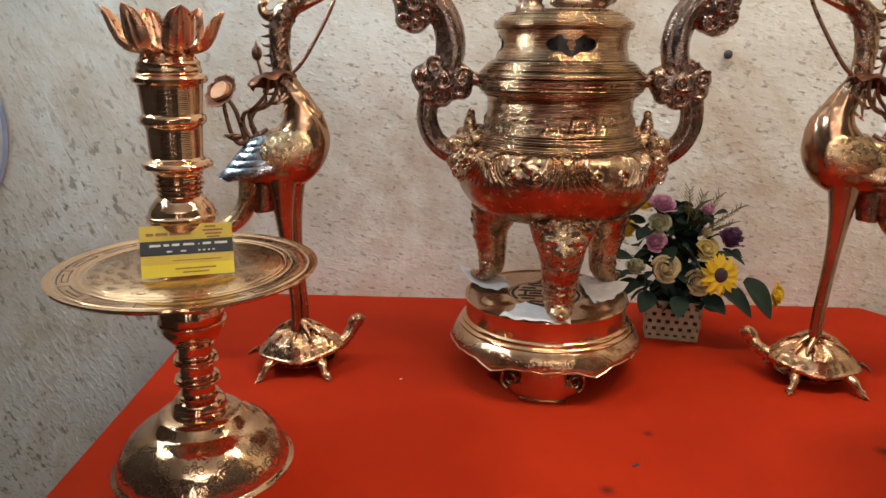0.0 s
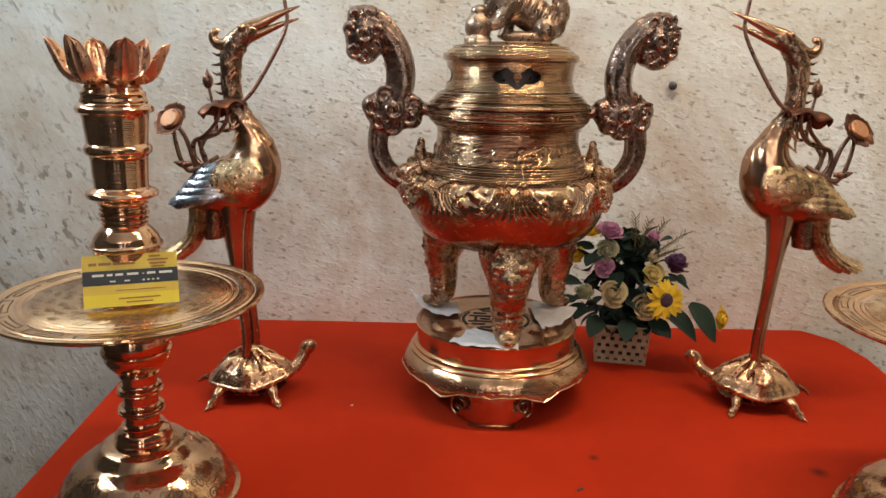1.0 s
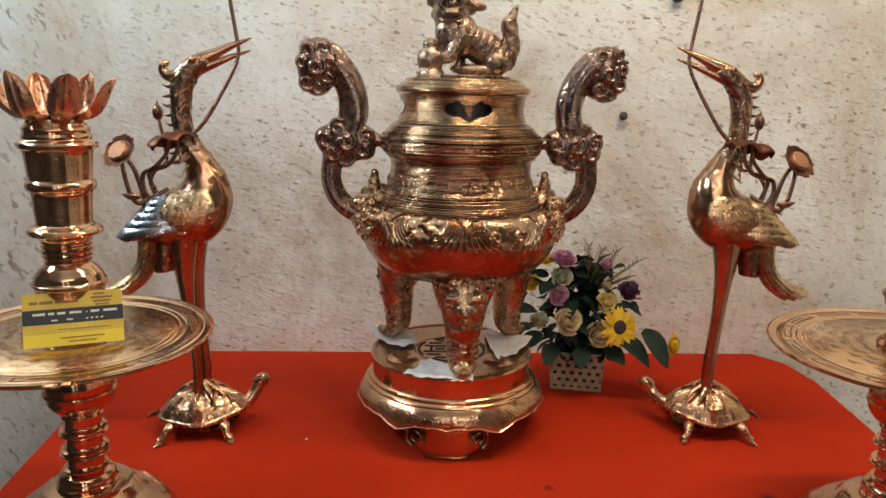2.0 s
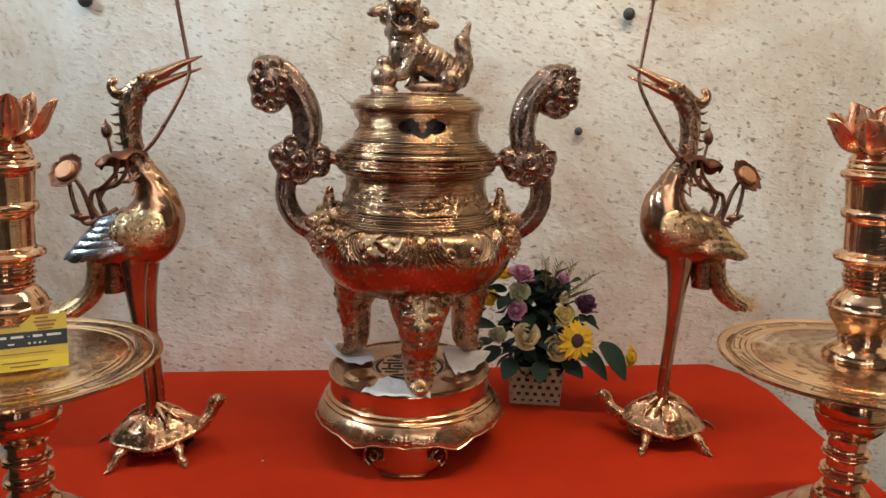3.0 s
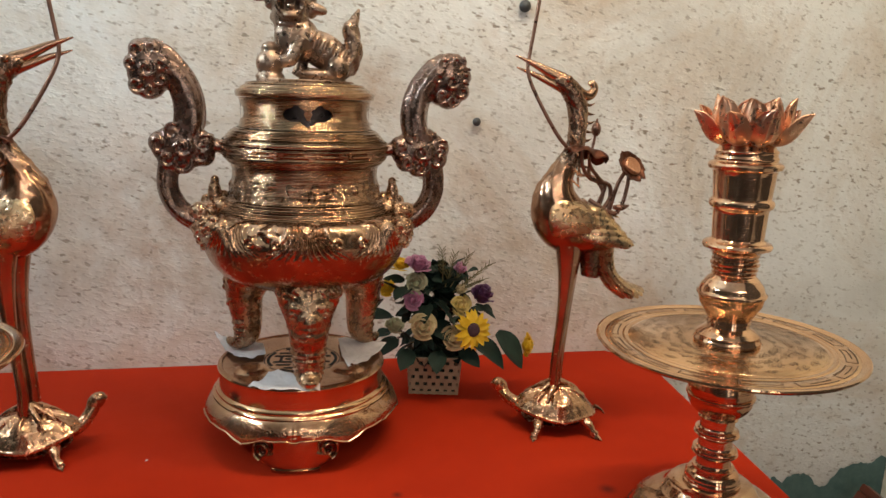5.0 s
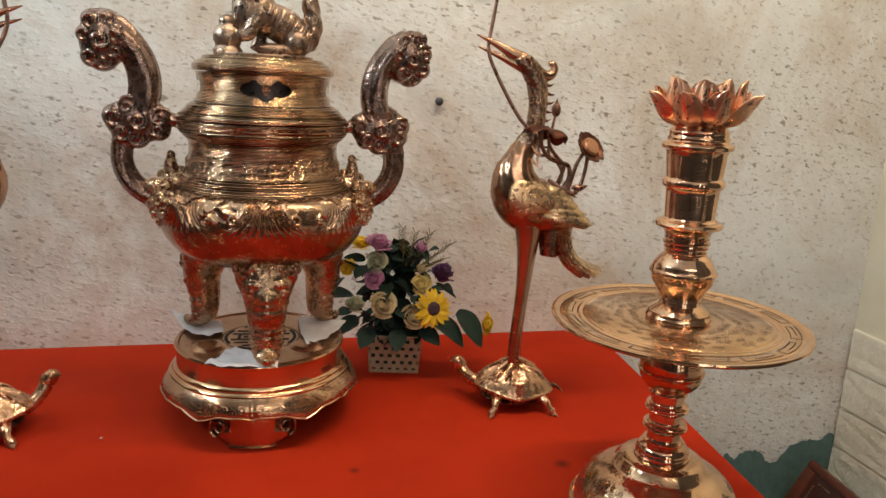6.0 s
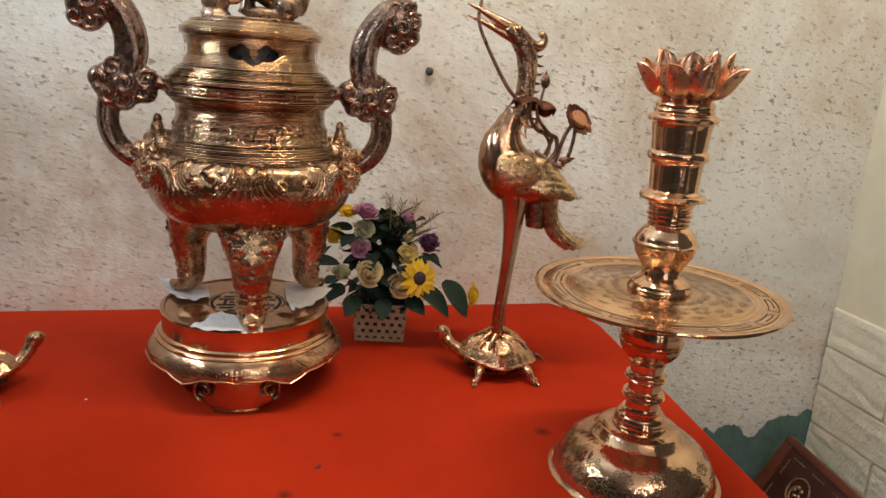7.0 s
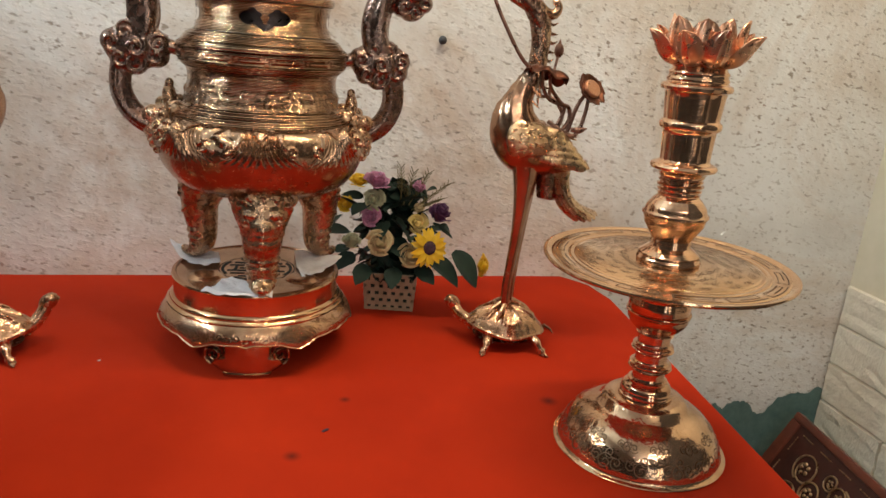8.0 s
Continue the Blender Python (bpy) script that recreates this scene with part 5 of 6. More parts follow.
    pad = Matrix.Translation((-0.020, w * 0.021, 0.459)) @ Matrix.Rotation(radians(-15), 4, "Y") @ Matrix.Rotation(w * radians(14), 4, "X")
    rim = []
    for top in (0.0, -0.0016):                  # drooping lotus leaf with a wavy edge
        rows = [[bm.verts.new(pad @ Vector((0, 0, top)))]]
        for i in range(1, 9):
            f = i / 8
            row = []
            for k in range(48):
                a = 2 * math.pi * k / 48
                r = f * (0.0345 + 0.0035 * math.cos(5 * a + 1) + 0.004 * noise.noise(Vector((2 * math.cos(a), 2 * math.sin(a), 9.0))))
                row.append(bm.verts.new(pad @ Vector((r * math.cos(a), 0.72 * r * math.sin(a), top + 0.0035 * math.sin(math.pi * f) - 0.009 * f ** 3 + 0.0040 * f * f * math.sin(6 * a)))))
            rows.append(row)
        for k in range(48):
            bm.faces.new((rows[0][0], rows[1][k], rows[1][(k + 1) % 48])).material_index = 2
            for p, q in zip(rows[1:], rows[2:]):
                bm.faces.new((p[k], q[k], q[(k + 1) % 48], p[(k + 1) % 48])).material_index = 2
        rim.append(rows[-1])
    for k in range(48):
        bm.faces.new((rim[0][k], rim[1][k], rim[1][(k + 1) % 48], rim[0][(k + 1) % 48])).material_index = 2
    pod = Matrix.Translation((-0.091, w * 0.020, 0.435)) @ Matrix.Rotation(w * radians(52), 4, "X").inverted() @ Matrix.Rotation(radians(-24), 4, "Y") @ Matrix.Scale(0.86, 4)
    lathe(bm, rounded([(0.0, -0.010), (0.010, -0.007), (0.021, -0.004), (0.030, 0.002), (0.0295, 0.004), (0.020, 0.000), (0.017, 0.0025)], 3), 40, lambda a, r, z: r * (0.05 * math.cos(9 * a) + 0.04 * math.sin(23 * a) + 0.22 * noise.noise(Vector((2.2 * math.cos(a), 2.2 * math.sin(a), 4.0)))) if r > 0.020 else 0.0, mat=2, m=pod)
    lathe(bm, [(0.0175, 0.002), (0.0170, 0.0065), (0.0155, 0.0080), (0.0, 0.0082)], 32, mat=3, m=pod)
    tube(bm, [(-0.062, w * 0.014, 0.362, 0.0036), (-0.067, w * 0.016, 0.385, 0.0034), (-0.074, w * 0.017, 0.410, 0.0032), (-0.086, w * 0.016, 0.430, 0.0030)], 9, 4, 7)
    tube(bm, [(-0.030, w * 0.012, 0.382, 0.0034), (-0.050, w * 0.020, 0.370, 0.0034), (-0.069, w * 0.023, 0.362, 0.0036), (-0.080, w * 0.023, 0.376, 0.0032), (-0.087, w * 0.021, 0.404, 0.0030), (-0.090, w * 0.018, 0.428, 0.0030)], 9, 5, 7)
    tube(bm, [(-0.048, w * 0.004, 0.374, 0.0032), (-0.058, w * 0.002, 0.402, 0.0030), (-0.044, w * 0.010, 0.416, 0.0030), (-0.028, w * 0.016, 0.434, 0.0028), (-0.022, w * 0.020, 0.456, 0.0026)], 9, 5, 7)
    tube(bm, [(-0.054, w * 0.010, 0.366, 0.0036), (-0.066, w * 0.006, 0.384, 0.0036), (-0.064, w * 0.004, 0.404, 0.0034), (-0.044, w * 0.008, 0.410, 0.0034), (-0.026, w * 0.014, 0.418, 0.0033), (-0.014, w * 0.018, 0.436, 0.0030), (-0.012, w * 0.020, 0.458, 0.0030)], 9, 5, 7)
    tube(bm, [(-0.050, 0, 0.368, 0.0034), (-0.058, -w * 0.006, 0.392, 0.0032), (-0.046, -w * 0.010, 0.412, 0.0030), (-0.036, -w * 0.014, 0.420, 0.0030), (-0.040, -w * 0.022, 0.450, 0.0024), (-0.046, -w * 0.026, 0.480, 0.0022)], 9, 5, 7)
    ellipsoid(bm, (-0.047, -w * 0.027, 0.489), (0.0078, 0.0078, 0.0115), None, 14, 10, 7)
    tube(bm, [(-0.047, -w * 0.027, 0.496, 0.0045), (-0.0475, -w * 0.027, 0.507, 0.0004)], 8, 2, 7)
    tube(bm, [(-0.066, w * 0.022, 0.372, 0.003), (-0.078, w * 0.026, 0.372, 0.0055), (-0.090, w * 0.028, 0.376, 0.001)], 9, 3, 7)
    # the turtle: a low pointed shell of sunken plates between sharp ridges that run out from the crane's feet
    n, deep = 168, 36
    ridges = [radians(d) for d in (4, 44, 76, 112, 150, 186, 222, 262, 296, 328)]

    def plan(a):
        c = math.cos(a)
        return (0.0670 * (1 + 0.05 * max(0.0, c) ** 3 - 0.03 * math.cos(6 * a))) * c, 0.0525 * (1 - 0.16 * max(0.0, c) ** 2) * (1 - 0.03 * math.cos(6 * a)) * math.sin(a)

    def brim(a):
        return 0.0270 + 0.0150 * max(0.0, math.cos(a)) ** 2 + 0.0040 * max(0.0, -math.cos(a)) ** 2
    rings = []
    for f, dz in ((0.74, -0.013), (0.92, -0.004), (1.005, -0.0022), (1.015, 0.0), (1.0, 0.0018)):
        rings.append([bm.verts.new((*(f * c for c in plan(2 * math.pi * k / n)), brim(2 * math.pi * k / n) + dz)) for k in range(n)])
    for i in range(deep + 1):
        f = 0.975 * (1.0 - i / deep)
        ring = []
        for k in range(n if i < deep else 1):
            a = 2 * math.pi * k / n
            gap = min(abs((a - r + math.pi) % (2 * math.pi) - math.pi) for r in ridges) * max(f, 0.05) * 0.06       # metres from a ridge
            if f > 0.80:
                h = -0.0008 + 0.0004 * math.cos(26 * a) - 0.0012 * math.exp(-abs(f - 0.80) / 0.02)
            else:
                h = 0.0030 * math.exp(-(gap / 0.0020) ** 2) - 0.0036 * min(1.0, gap / 0.012) * math.sin(math.pi * min(1.0, f / 0.8)) ** 0.5
                h += 0.0003 * math.sin(f * 70) * (gap > 0.004)
            h += 0.0010 * noise.noise(Vector((f * math.cos(a) * 5, f * math.sin(a) * 5, 3.0 + side)))
            x, y = plan(a)
            z0 = brim(a)
            ring.append(bm.verts.new((x * f, y * f, z0 + (0.0665 - z0) * (1 - f ** 2.9) + h * min(1.0, 4 * f) * min(1.0, 14 * (1 - f)))))
        rings.append(ring)
    for a, b in zip(rings, rings[1:]):
        for k in range(n):
            j = (k + 1) % n
            bm.faces.new((a[k], a[j], b[j], b[k]) if len(b) > 1 else (a[k], a[j], b[0])).material_index = 6
    lathe(bm, [(0.80, 0.016), (0.74, 0.011), (0.60, 0.009), (0.0, 0.008)], 24, mat=6, m=Matrix.Diagonal((0.068, 0.053, 1, 1)))
    for deg in (58, 20, -30, -62, 160):                                   # the crane's toes on the shell
        c, d = math.cos(radians(deg)), -w * math.sin(radians(deg))
        tube(bm, [(0.004 * c, 0.006 * d, 0.077, 0.0070), (0.018 * c, 0.016 * d, 0.0715, 0.0050), (0.036 * c, 0.029 * d, 0.0625, 0.0038), (0.048 * c, 0.037 * d, 0.0530, 0.0014)], 10, 3, 6)
    hx, hy, hz = (0.0870, -w * 0.017, 0.0680) if side > 0 else (0.0870, -w * 0.034, 0.0570)     # each turtle holds its head its own way
    tube(bm, [(0.050, 0, 0.031, 0.0105), (0.066, hy * 0.25, 0.038, 0.0102), (0.077, hy * 0.65, 0.33 * 0.040 + 0.67 * hz - 0.009, 0.0096), (hx - 0.004, hy * 0.93, hz - 0.008, 0.0098)], 14, 5, 6)
    ellipsoid(bm, (hx, hy, hz), (0.0165, 0.0112, 0.0116), Matrix.Rotation(radians(-48), 3, "Y"), 18, 12, 6)
    ellipsoid(bm, (hx + 0.0080, hy, hz + 0.0040), (0.0080, 0.0074, 0.0058), Matrix.Rotation(radians(-12), 3, "Y"), 14, 8, 6)
    for s in (-1, 1):
        ellipsoid(bm, (hx + 0.003, hy + s * 0.0085, hz + 0.005), (0.0034, 0.0028, 0.0034), None, 10, 6, 6)
        for fx, out in ((0.035, 0.008), (-0.041, -0.010)):
            tube(bm, [(fx, s * 0.034, 0.021, 0.0098), (fx + out * 0.5, s * 0.045, 0.018, 0.0074), (fx + out * 0.9, s * 0.052, 0.011, 0.0054), (fx + out * 1.3, s * 0.053, 0.0060, 0.0074)], 12, 4, 6)
            for c in (-1, 0, 1):
                x = fx + out * 1.2
                dx = 0.008 * (1 if out > 0 else -1.2)
                tube(bm, [(x, s * (0.053 + c * 0.003), 0.0040, 0.0036), (x + dx * 0.5, s * (0.056 + c * 0.006), 0.0032, 0.0030), (x + dx * 0.95, s * (0.058 + c * 0.008), 0.0014, 0.0010)], 7, 2, 6)
    tube(bm, [(-0.068, 0, 0.030, 0.005), (-0.080, 0, 0.024, 0.0030), (-0.086, 0.004, 0.018, 0.001)], 8, 3)
    ob = part("crane_statue", bm, [crane_brass, silvered if side > 0 else wing_brass, leaf_copper, pod_disc, neck_bronze, wing_brass, turtle_brass, stem_copper])
    ob.matrix_basis = m
    return tagged(ob, label, "statue", "pair of cranes")


crane(pose(-0.106, 0.902, 0, 0, 0, 6), 1, "brass crane on a turtle, lotus stem in beak, silvery wing")
crane(pose(0.697, 0.905, 0, 0, 0, 180 - 4), -1, "brass crane on a turtle with lotus stem in its beak")


# ---- flower basket ----
def rose(m, r, mat, label, parent, seed):
    """A rose of nested cupped petals round a spiral heart."""
    rnd = random.Random(seed)
    bm = bmesh.new()
    ellipsoid(bm, (0, 0, r * 0.25), (r * 0.34, r * 0.34, r * 0.42), None, 12, 8)
    count = 17
    for k in range(count):
        f = (k + 1) / count
        rad, tall, lean = 0.20 + 0.70 * f, 0.86 - 0.38 * f * f, f * f
        a0 = k * 2.39996 + rnd.uniform(-0.2, 0.2)
        span = 1.15 - 0.45 * f
        rows = []
        for i in range(6):
            t = i / 5
            row = []
            for j in range(7):
                s = 2 * j / 6 - 1
                a = a0 + s * span
                q = r * (rad * (0.40 + 0.60 * t ** 0.7) + lean * 0.20 * t ** 3 + 0.05 * s)
                z = r * (tall * t * (1 - 0.22 * s * s) - 0.16 * lean * t ** 3 + 0.04 * math.sin(6 * s + k) * t) - r * 0.05
                row.append(bm.verts.new((q * math.cos(a), q * math.sin(a), z)))
            rows.append(row)
        for p, q in zip(rows, rows[1:]):
            for j in range(6):
                bm.faces.new((p[j], p[j + 1], q[j + 1], q[j]))
    bmesh.ops.transform(bm, matrix=m, verts=bm.verts[:])
    ob = part("rose", bm, mat, parent, label)
    s = ob.modifiers.new("petal_thickness", "SOLIDIFY")
    s.thickness = 0.0006
    return ob


def leaf(bm, m, length, width, bend=0.3):
    """A pointed leaf with a folded midrib."""
    rows = []
    for i in range(9):
        t = i / 8
        w = width * math.sin(math.pi * min(0.06 + t * 0.94, 1.0)) ** 0.75 * (1 - 0.2 * t)
        rows.append([bm.verts.new(m @ Vector((s * w, length * t, -bend * length * t * t + 0.25 * abs(s) * w + z))) for s, z in ((-1, 0), (-0.5, 0), (0, 0), (0.5, 0), (1, 0))])
    for a, b in zip(rows, rows[1:]):
        for k in range(4):
            bm.faces.new((a[k], a[k + 1], b[k + 1], b[k]))
    low = [[bm.verts.new(v.co - (m.to_3x3() @ Vector((0, 0, 0.0006)))) for v in r] for r in rows]
    for a, b in zip(low, low[1:]):
        for k in range(4):
            bm.faces.new((a[k], b[k], b[k + 1], a[k + 1]))


def facing(place, target):
    """A pose at place whose z axis points at target."""
    return Matrix.Translation(place) @ (Vector(target) - Vector(place)).to_track_quat("Z", "Y").to_matrix().to_4x4()


FX, FY = 0.526, 1.095


def flower_basket():
    t = thing("flower_basket", pose(FX, FY, 0, 0, 0, -11), "small cream woven basket of artificial roses, peonies and sunflower", "flower arrangement")
    half, tall = 0.043, 0.068
    weave = bmesh.new()
    cols, rows_n = 6, 5
    pitch, step = 2 * half / cols, tall / rows_n
    for side in range(4):
        turn = Matrix.Rotation(side * math.pi / 2, 4, "Z")
        for j in range(rows_n + 1):
            z = step * j
            f = 1 + 0.12 * z / tall
            box(weave, (-half * f, -half * f - 0.0012, max(z - 0.0034, 0.0)), (half * f, -half * f + 0.0006, z + 0.0034), turn)
            if j < rows_n:
                for k in range(cols + 1):
                    x = -half + pitch * (k + 0.5 * (j % 2))
                    if x > half + 0.001:
                        continue
                    f = 1 + 0.12 * (z + step / 2) / tall
                    box(weave, (max(x - 0.0038, -half) * f, -half * f - 0.0018, z - 0.001), (min(x + 0.0038, half) * f, -half * f + 0.0002, z + step + 0.001), turn)
    basket = part("basket", weave, cream_strip, t, "cream woven cane basket", False)
    for side in range(4):
        turn = Matrix.Rotation(side * math.pi / 2, 4, "Z")
        for z in (0.001, tall):
            f = 1 + 0.12 * z / tall
            bm = bmesh.new()
            tube(bm, [(-half * f, -half * f, z + 0.0024, 0.0024), (0, -half * f - 0.001, z + 0.0024, 0.0026), (half * f, -half * f, z + 0.0024, 0.0024)], 8, 4)
            bmesh.ops.transform(bm, matrix=turn, verts=bm.verts[:])
            part("rim", bm, cream_strip, basket)
    bm = bmesh.new()
    box(bm, (-half + 0.004, -half + 0.004, 0.002), (half - 0.004, half - 0.004, tall))
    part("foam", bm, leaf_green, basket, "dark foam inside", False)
    inv = t.matrix_basis.inverted()
    loc = lambda x, y, z: inv @ Vector((x, y, z))

    def bloom(place, r, mat, label, seed, aim=None, squash=1.0):
        p = loc(*place)
        rose(facing(p, aim if aim else (p * 1.0 + Vector((0.02 * math.sin(seed), -0.2, 0.10)))) @ Matrix.Diagonal((1, 1, squash, 1)), r, mat, label, t, seed)
    bloom((0.489, 1.020, 0.140), 0.0245, rose_cream, "cream artificial rose", 1)
    bloom((0.545, 1.022, 0.117), 0.0235, rose_cream, "cream artificial rose", 2)
    bloom((0.441, 1.030, 0.132), 0.0180, petal_pale, "pale half-open rosebud", 3, (0.0, -0.2, 0.5), 1.7)
    bloom((0.484, 1.060, 0.236), 0.0244, petal_pink, "mauve peony", 4, (0.0, -0.1, 0.40), 1.2)
    bloom((0.476, 1.045, 0.180), 0.0185, petal_pink, "mauve peony", 5)
    bloom((0.562, 1.060, 0.227), 0.0126, petal_pink, "mauve peony bud", 6, (0.05, -0.05, 0.6), 1.9)
    bloom((0.594, 1.036, 0.182), 0.0225, petal_purple, "dark purple bud", 7, (0.16, -0.1, 0.4), 1.7)
    bloom((0.481, 1.055, 0.208), 0.0202, petal_pale, "pale cream rose", 8)
    bloom((0.560, 1.040, 0.170), 0.0190, petal_butter, "pale yellow rose", 9)
    bloom((0.565, 1.060, 0.195), 0.0101, rose_cream, "small cream bud", 10)
    bloom((0.455, 1.075, 0.234), 0.0210, petal_yellow, "yellow flower", 11, (-0.05, -0.1, 0.45))
    bloom((0.432, 1.075, 0.195), 0.0151, petal_yellow, "yellow flower", 12)
    # sunflower
    p = loc(0.577, 1.010, 0.135)
    sun = facing(p, p + Vector((0.10, -0.2, 0.04)))
    head = bmesh.new()
    ellipsoid(head, (0, 0, 0.003), (0.0125, 0.0125, 0.0055), None, 20, 10)
    for k in range(60):
        a, r = k * 2.39996, 0.0105 * math.sqrt(k / 60)
        ellipsoid(head, (r * math.cos(a), r * math.sin(a), 0.0078 - 18 * r * r), (0.0009, 0.0009, 0.0012), None, 6, 4)
    bmesh.ops.transform(head, matrix=sun, verts=head.verts[:])
    disc = part("sunflower", head, seed_dark, t, "sunflower with yellow rays and dark eye")
    rnd = random.Random(4)
    for k in range(19):
        bm = bmesh.new()
        leaf(bm, sun @ Matrix.Rotation(2 * math.pi * k / 19 + rnd.uniform(-0.1, 0.1), 4, "Z") @ Matrix.Translation((0, 0.008, 0.002 * (k % 2))) @ Matrix.Rotation(radians(rnd.uniform(2, 24)), 4, "X"), rnd.uniform(0.025, 0.032), 0.0066, 0.25)
        part("ray", bm, petal_yellow, disc)
    # leaves
    for i, (place, tip, length, width, mat) in enumerate((((0.512, 1.035, 0.180), (0.560, 1.00, 0.145), 0.062, 0.017, leaf_light), ((0.578, 1.040, 0.108), (0.624, 1.01, 0.086), 0.080, 0.038, leaf_green), ((0.630, 1.045, 0.116), (0.684, 1.02, 0.064), 0.080, 0.031, leaf_green),
            ((0.47, 1.03, 0.095), (0.45, 0.99, 0.080), 0.048, 0.018, leaf_green), ((0.52, 1.03, 0.090), (0.51, 0.985, 0.070), 0.046, 0.018, leaf_green), ((0.56, 1.03, 0.092), (0.59, 0.99, 0.078), 0.048, 0.018, leaf_green), ((0.44, 1.06, 0.150), (0.40, 1.03, 0.165), 0.060, 0.019, leaf_green),
            ((0.455, 1.07, 0.190), (0.42, 1.05, 0.225), 0.058, 0.016, leaf_green), ((0.500, 1.05, 0.170), (0.485, 1.0, 0.160), 0.05, 0.018, leaf_green), ((0.53, 1.06, 0.205), (0.56, 1.04, 0.225), 0.05, 0.014, leaf_light), ((0.545, 1.06, 0.150), (0.60, 1.04, 0.165), 0.06, 0.018, leaf_green),
            ((0.59, 1.05, 0.170), (0.635, 1.03, 0.150), 0.045, 0.008, leaf_green), ((0.45, 1.05, 0.110), (0.415, 1.03, 0.095), 0.05, 0.018, leaf_green), ((0.47, 1.06, 0.20), (0.44, 1.02, 0.20), 0.05, 0.017, leaf_green), ((0.52, 1.05, 0.14), (0.53, 1.0, 0.125), 0.05, 0.02, leaf_green), ((0.50, 1.10, 0.20), (0.47, 1.08, 0.26), 0.06, 0.02, leaf_green), ((0.54, 1.10, 0.18), (0.58, 1.08, 0.23), 0.06, 0.02, leaf_green))):
        bm = bmesh.new()
        a, b = loc(*place), loc(*tip)
        leaf(bm, Matrix.Translation(a) @ (b - a).to_track_quat("Y", "Z").to_matrix().to_4x4() @ Matrix.Rotation(radians(20 * ((i % 3) - 1)), 4, "Y"), length, width, 0.22)
        part("leaf", bm, mat, t, "grey-green leaf" if mat is leaf_light else "dark green leaf")
    # dense dark filling of small leaves between the blooms
    bm = bmesh.new()
    rnd = random.Random(8)
    for k in range(240):
        z = rnd.uniform(0.066, 0.235)
        q = 1.0 - max(0.0, (z - 0.17) / 0.10)
        c = Vector((rnd.gauss(-0.006, 0.034) * q, rnd.gauss(-0.006, 0.026) * q, z))
        leaf(bm, Matrix.Translation(c) @ Euler((rnd.uniform(-0.9, 0.9), rnd.uniform(-0.9, 0.9), rnd.uniform(0, 6.28))).to_matrix().to_4x4(), rnd.uniform(0.024, 0.042), rnd.uniform(0.009, 0.015))
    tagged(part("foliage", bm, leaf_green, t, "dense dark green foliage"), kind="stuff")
    # sprigs
    for a, b in (((0.535, 1.06, 0.20), (0.548, 1.05, 0.262)), ((0.545, 1.06, 0.20), (0.575, 1.05, 0.262)), ((0.55, 1.06, 0.19), (0.612, 1.05, 0.243)), ((0.53, 1.06, 0.21), (0.525, 1.05, 0.270)), ((0.555, 1.06, 0.19), (0.600, 1.05, 0.215))):
        bm = bmesh.new()
        p, q = loc(*a), loc(*b)
        tube(bm, [(*p, 0.0012), (*((p + q) / 2 + Vector((0.002, 0, 0.003))), 0.0010), (*q, 0.0005)], 6, 3)
        for k in range(16):
            f = 0.2 + 0.8 * k / 15
            c = p + (q - p) * f
            s = -1 if k % 2 else 1
            tip = c + (q - p).normalized() * 0.010 + Vector((s * 0.007, -0.003 * (k % 3 - 1), 0.001))
            tube(bm, [(*c, 0.0008), (*tip, 0.0007)], 5, 1)
        part("sprig", bm, twig_mat, t, "thin olive sprig")
    p = loc(0.688, 1.06, 0.086)
    rose(facing(p, p + Vector((0.2, -0.1, 0.02))), 0.021, petal_yellow, "small yellow flower", t, 21)
    return t


flower_basket()


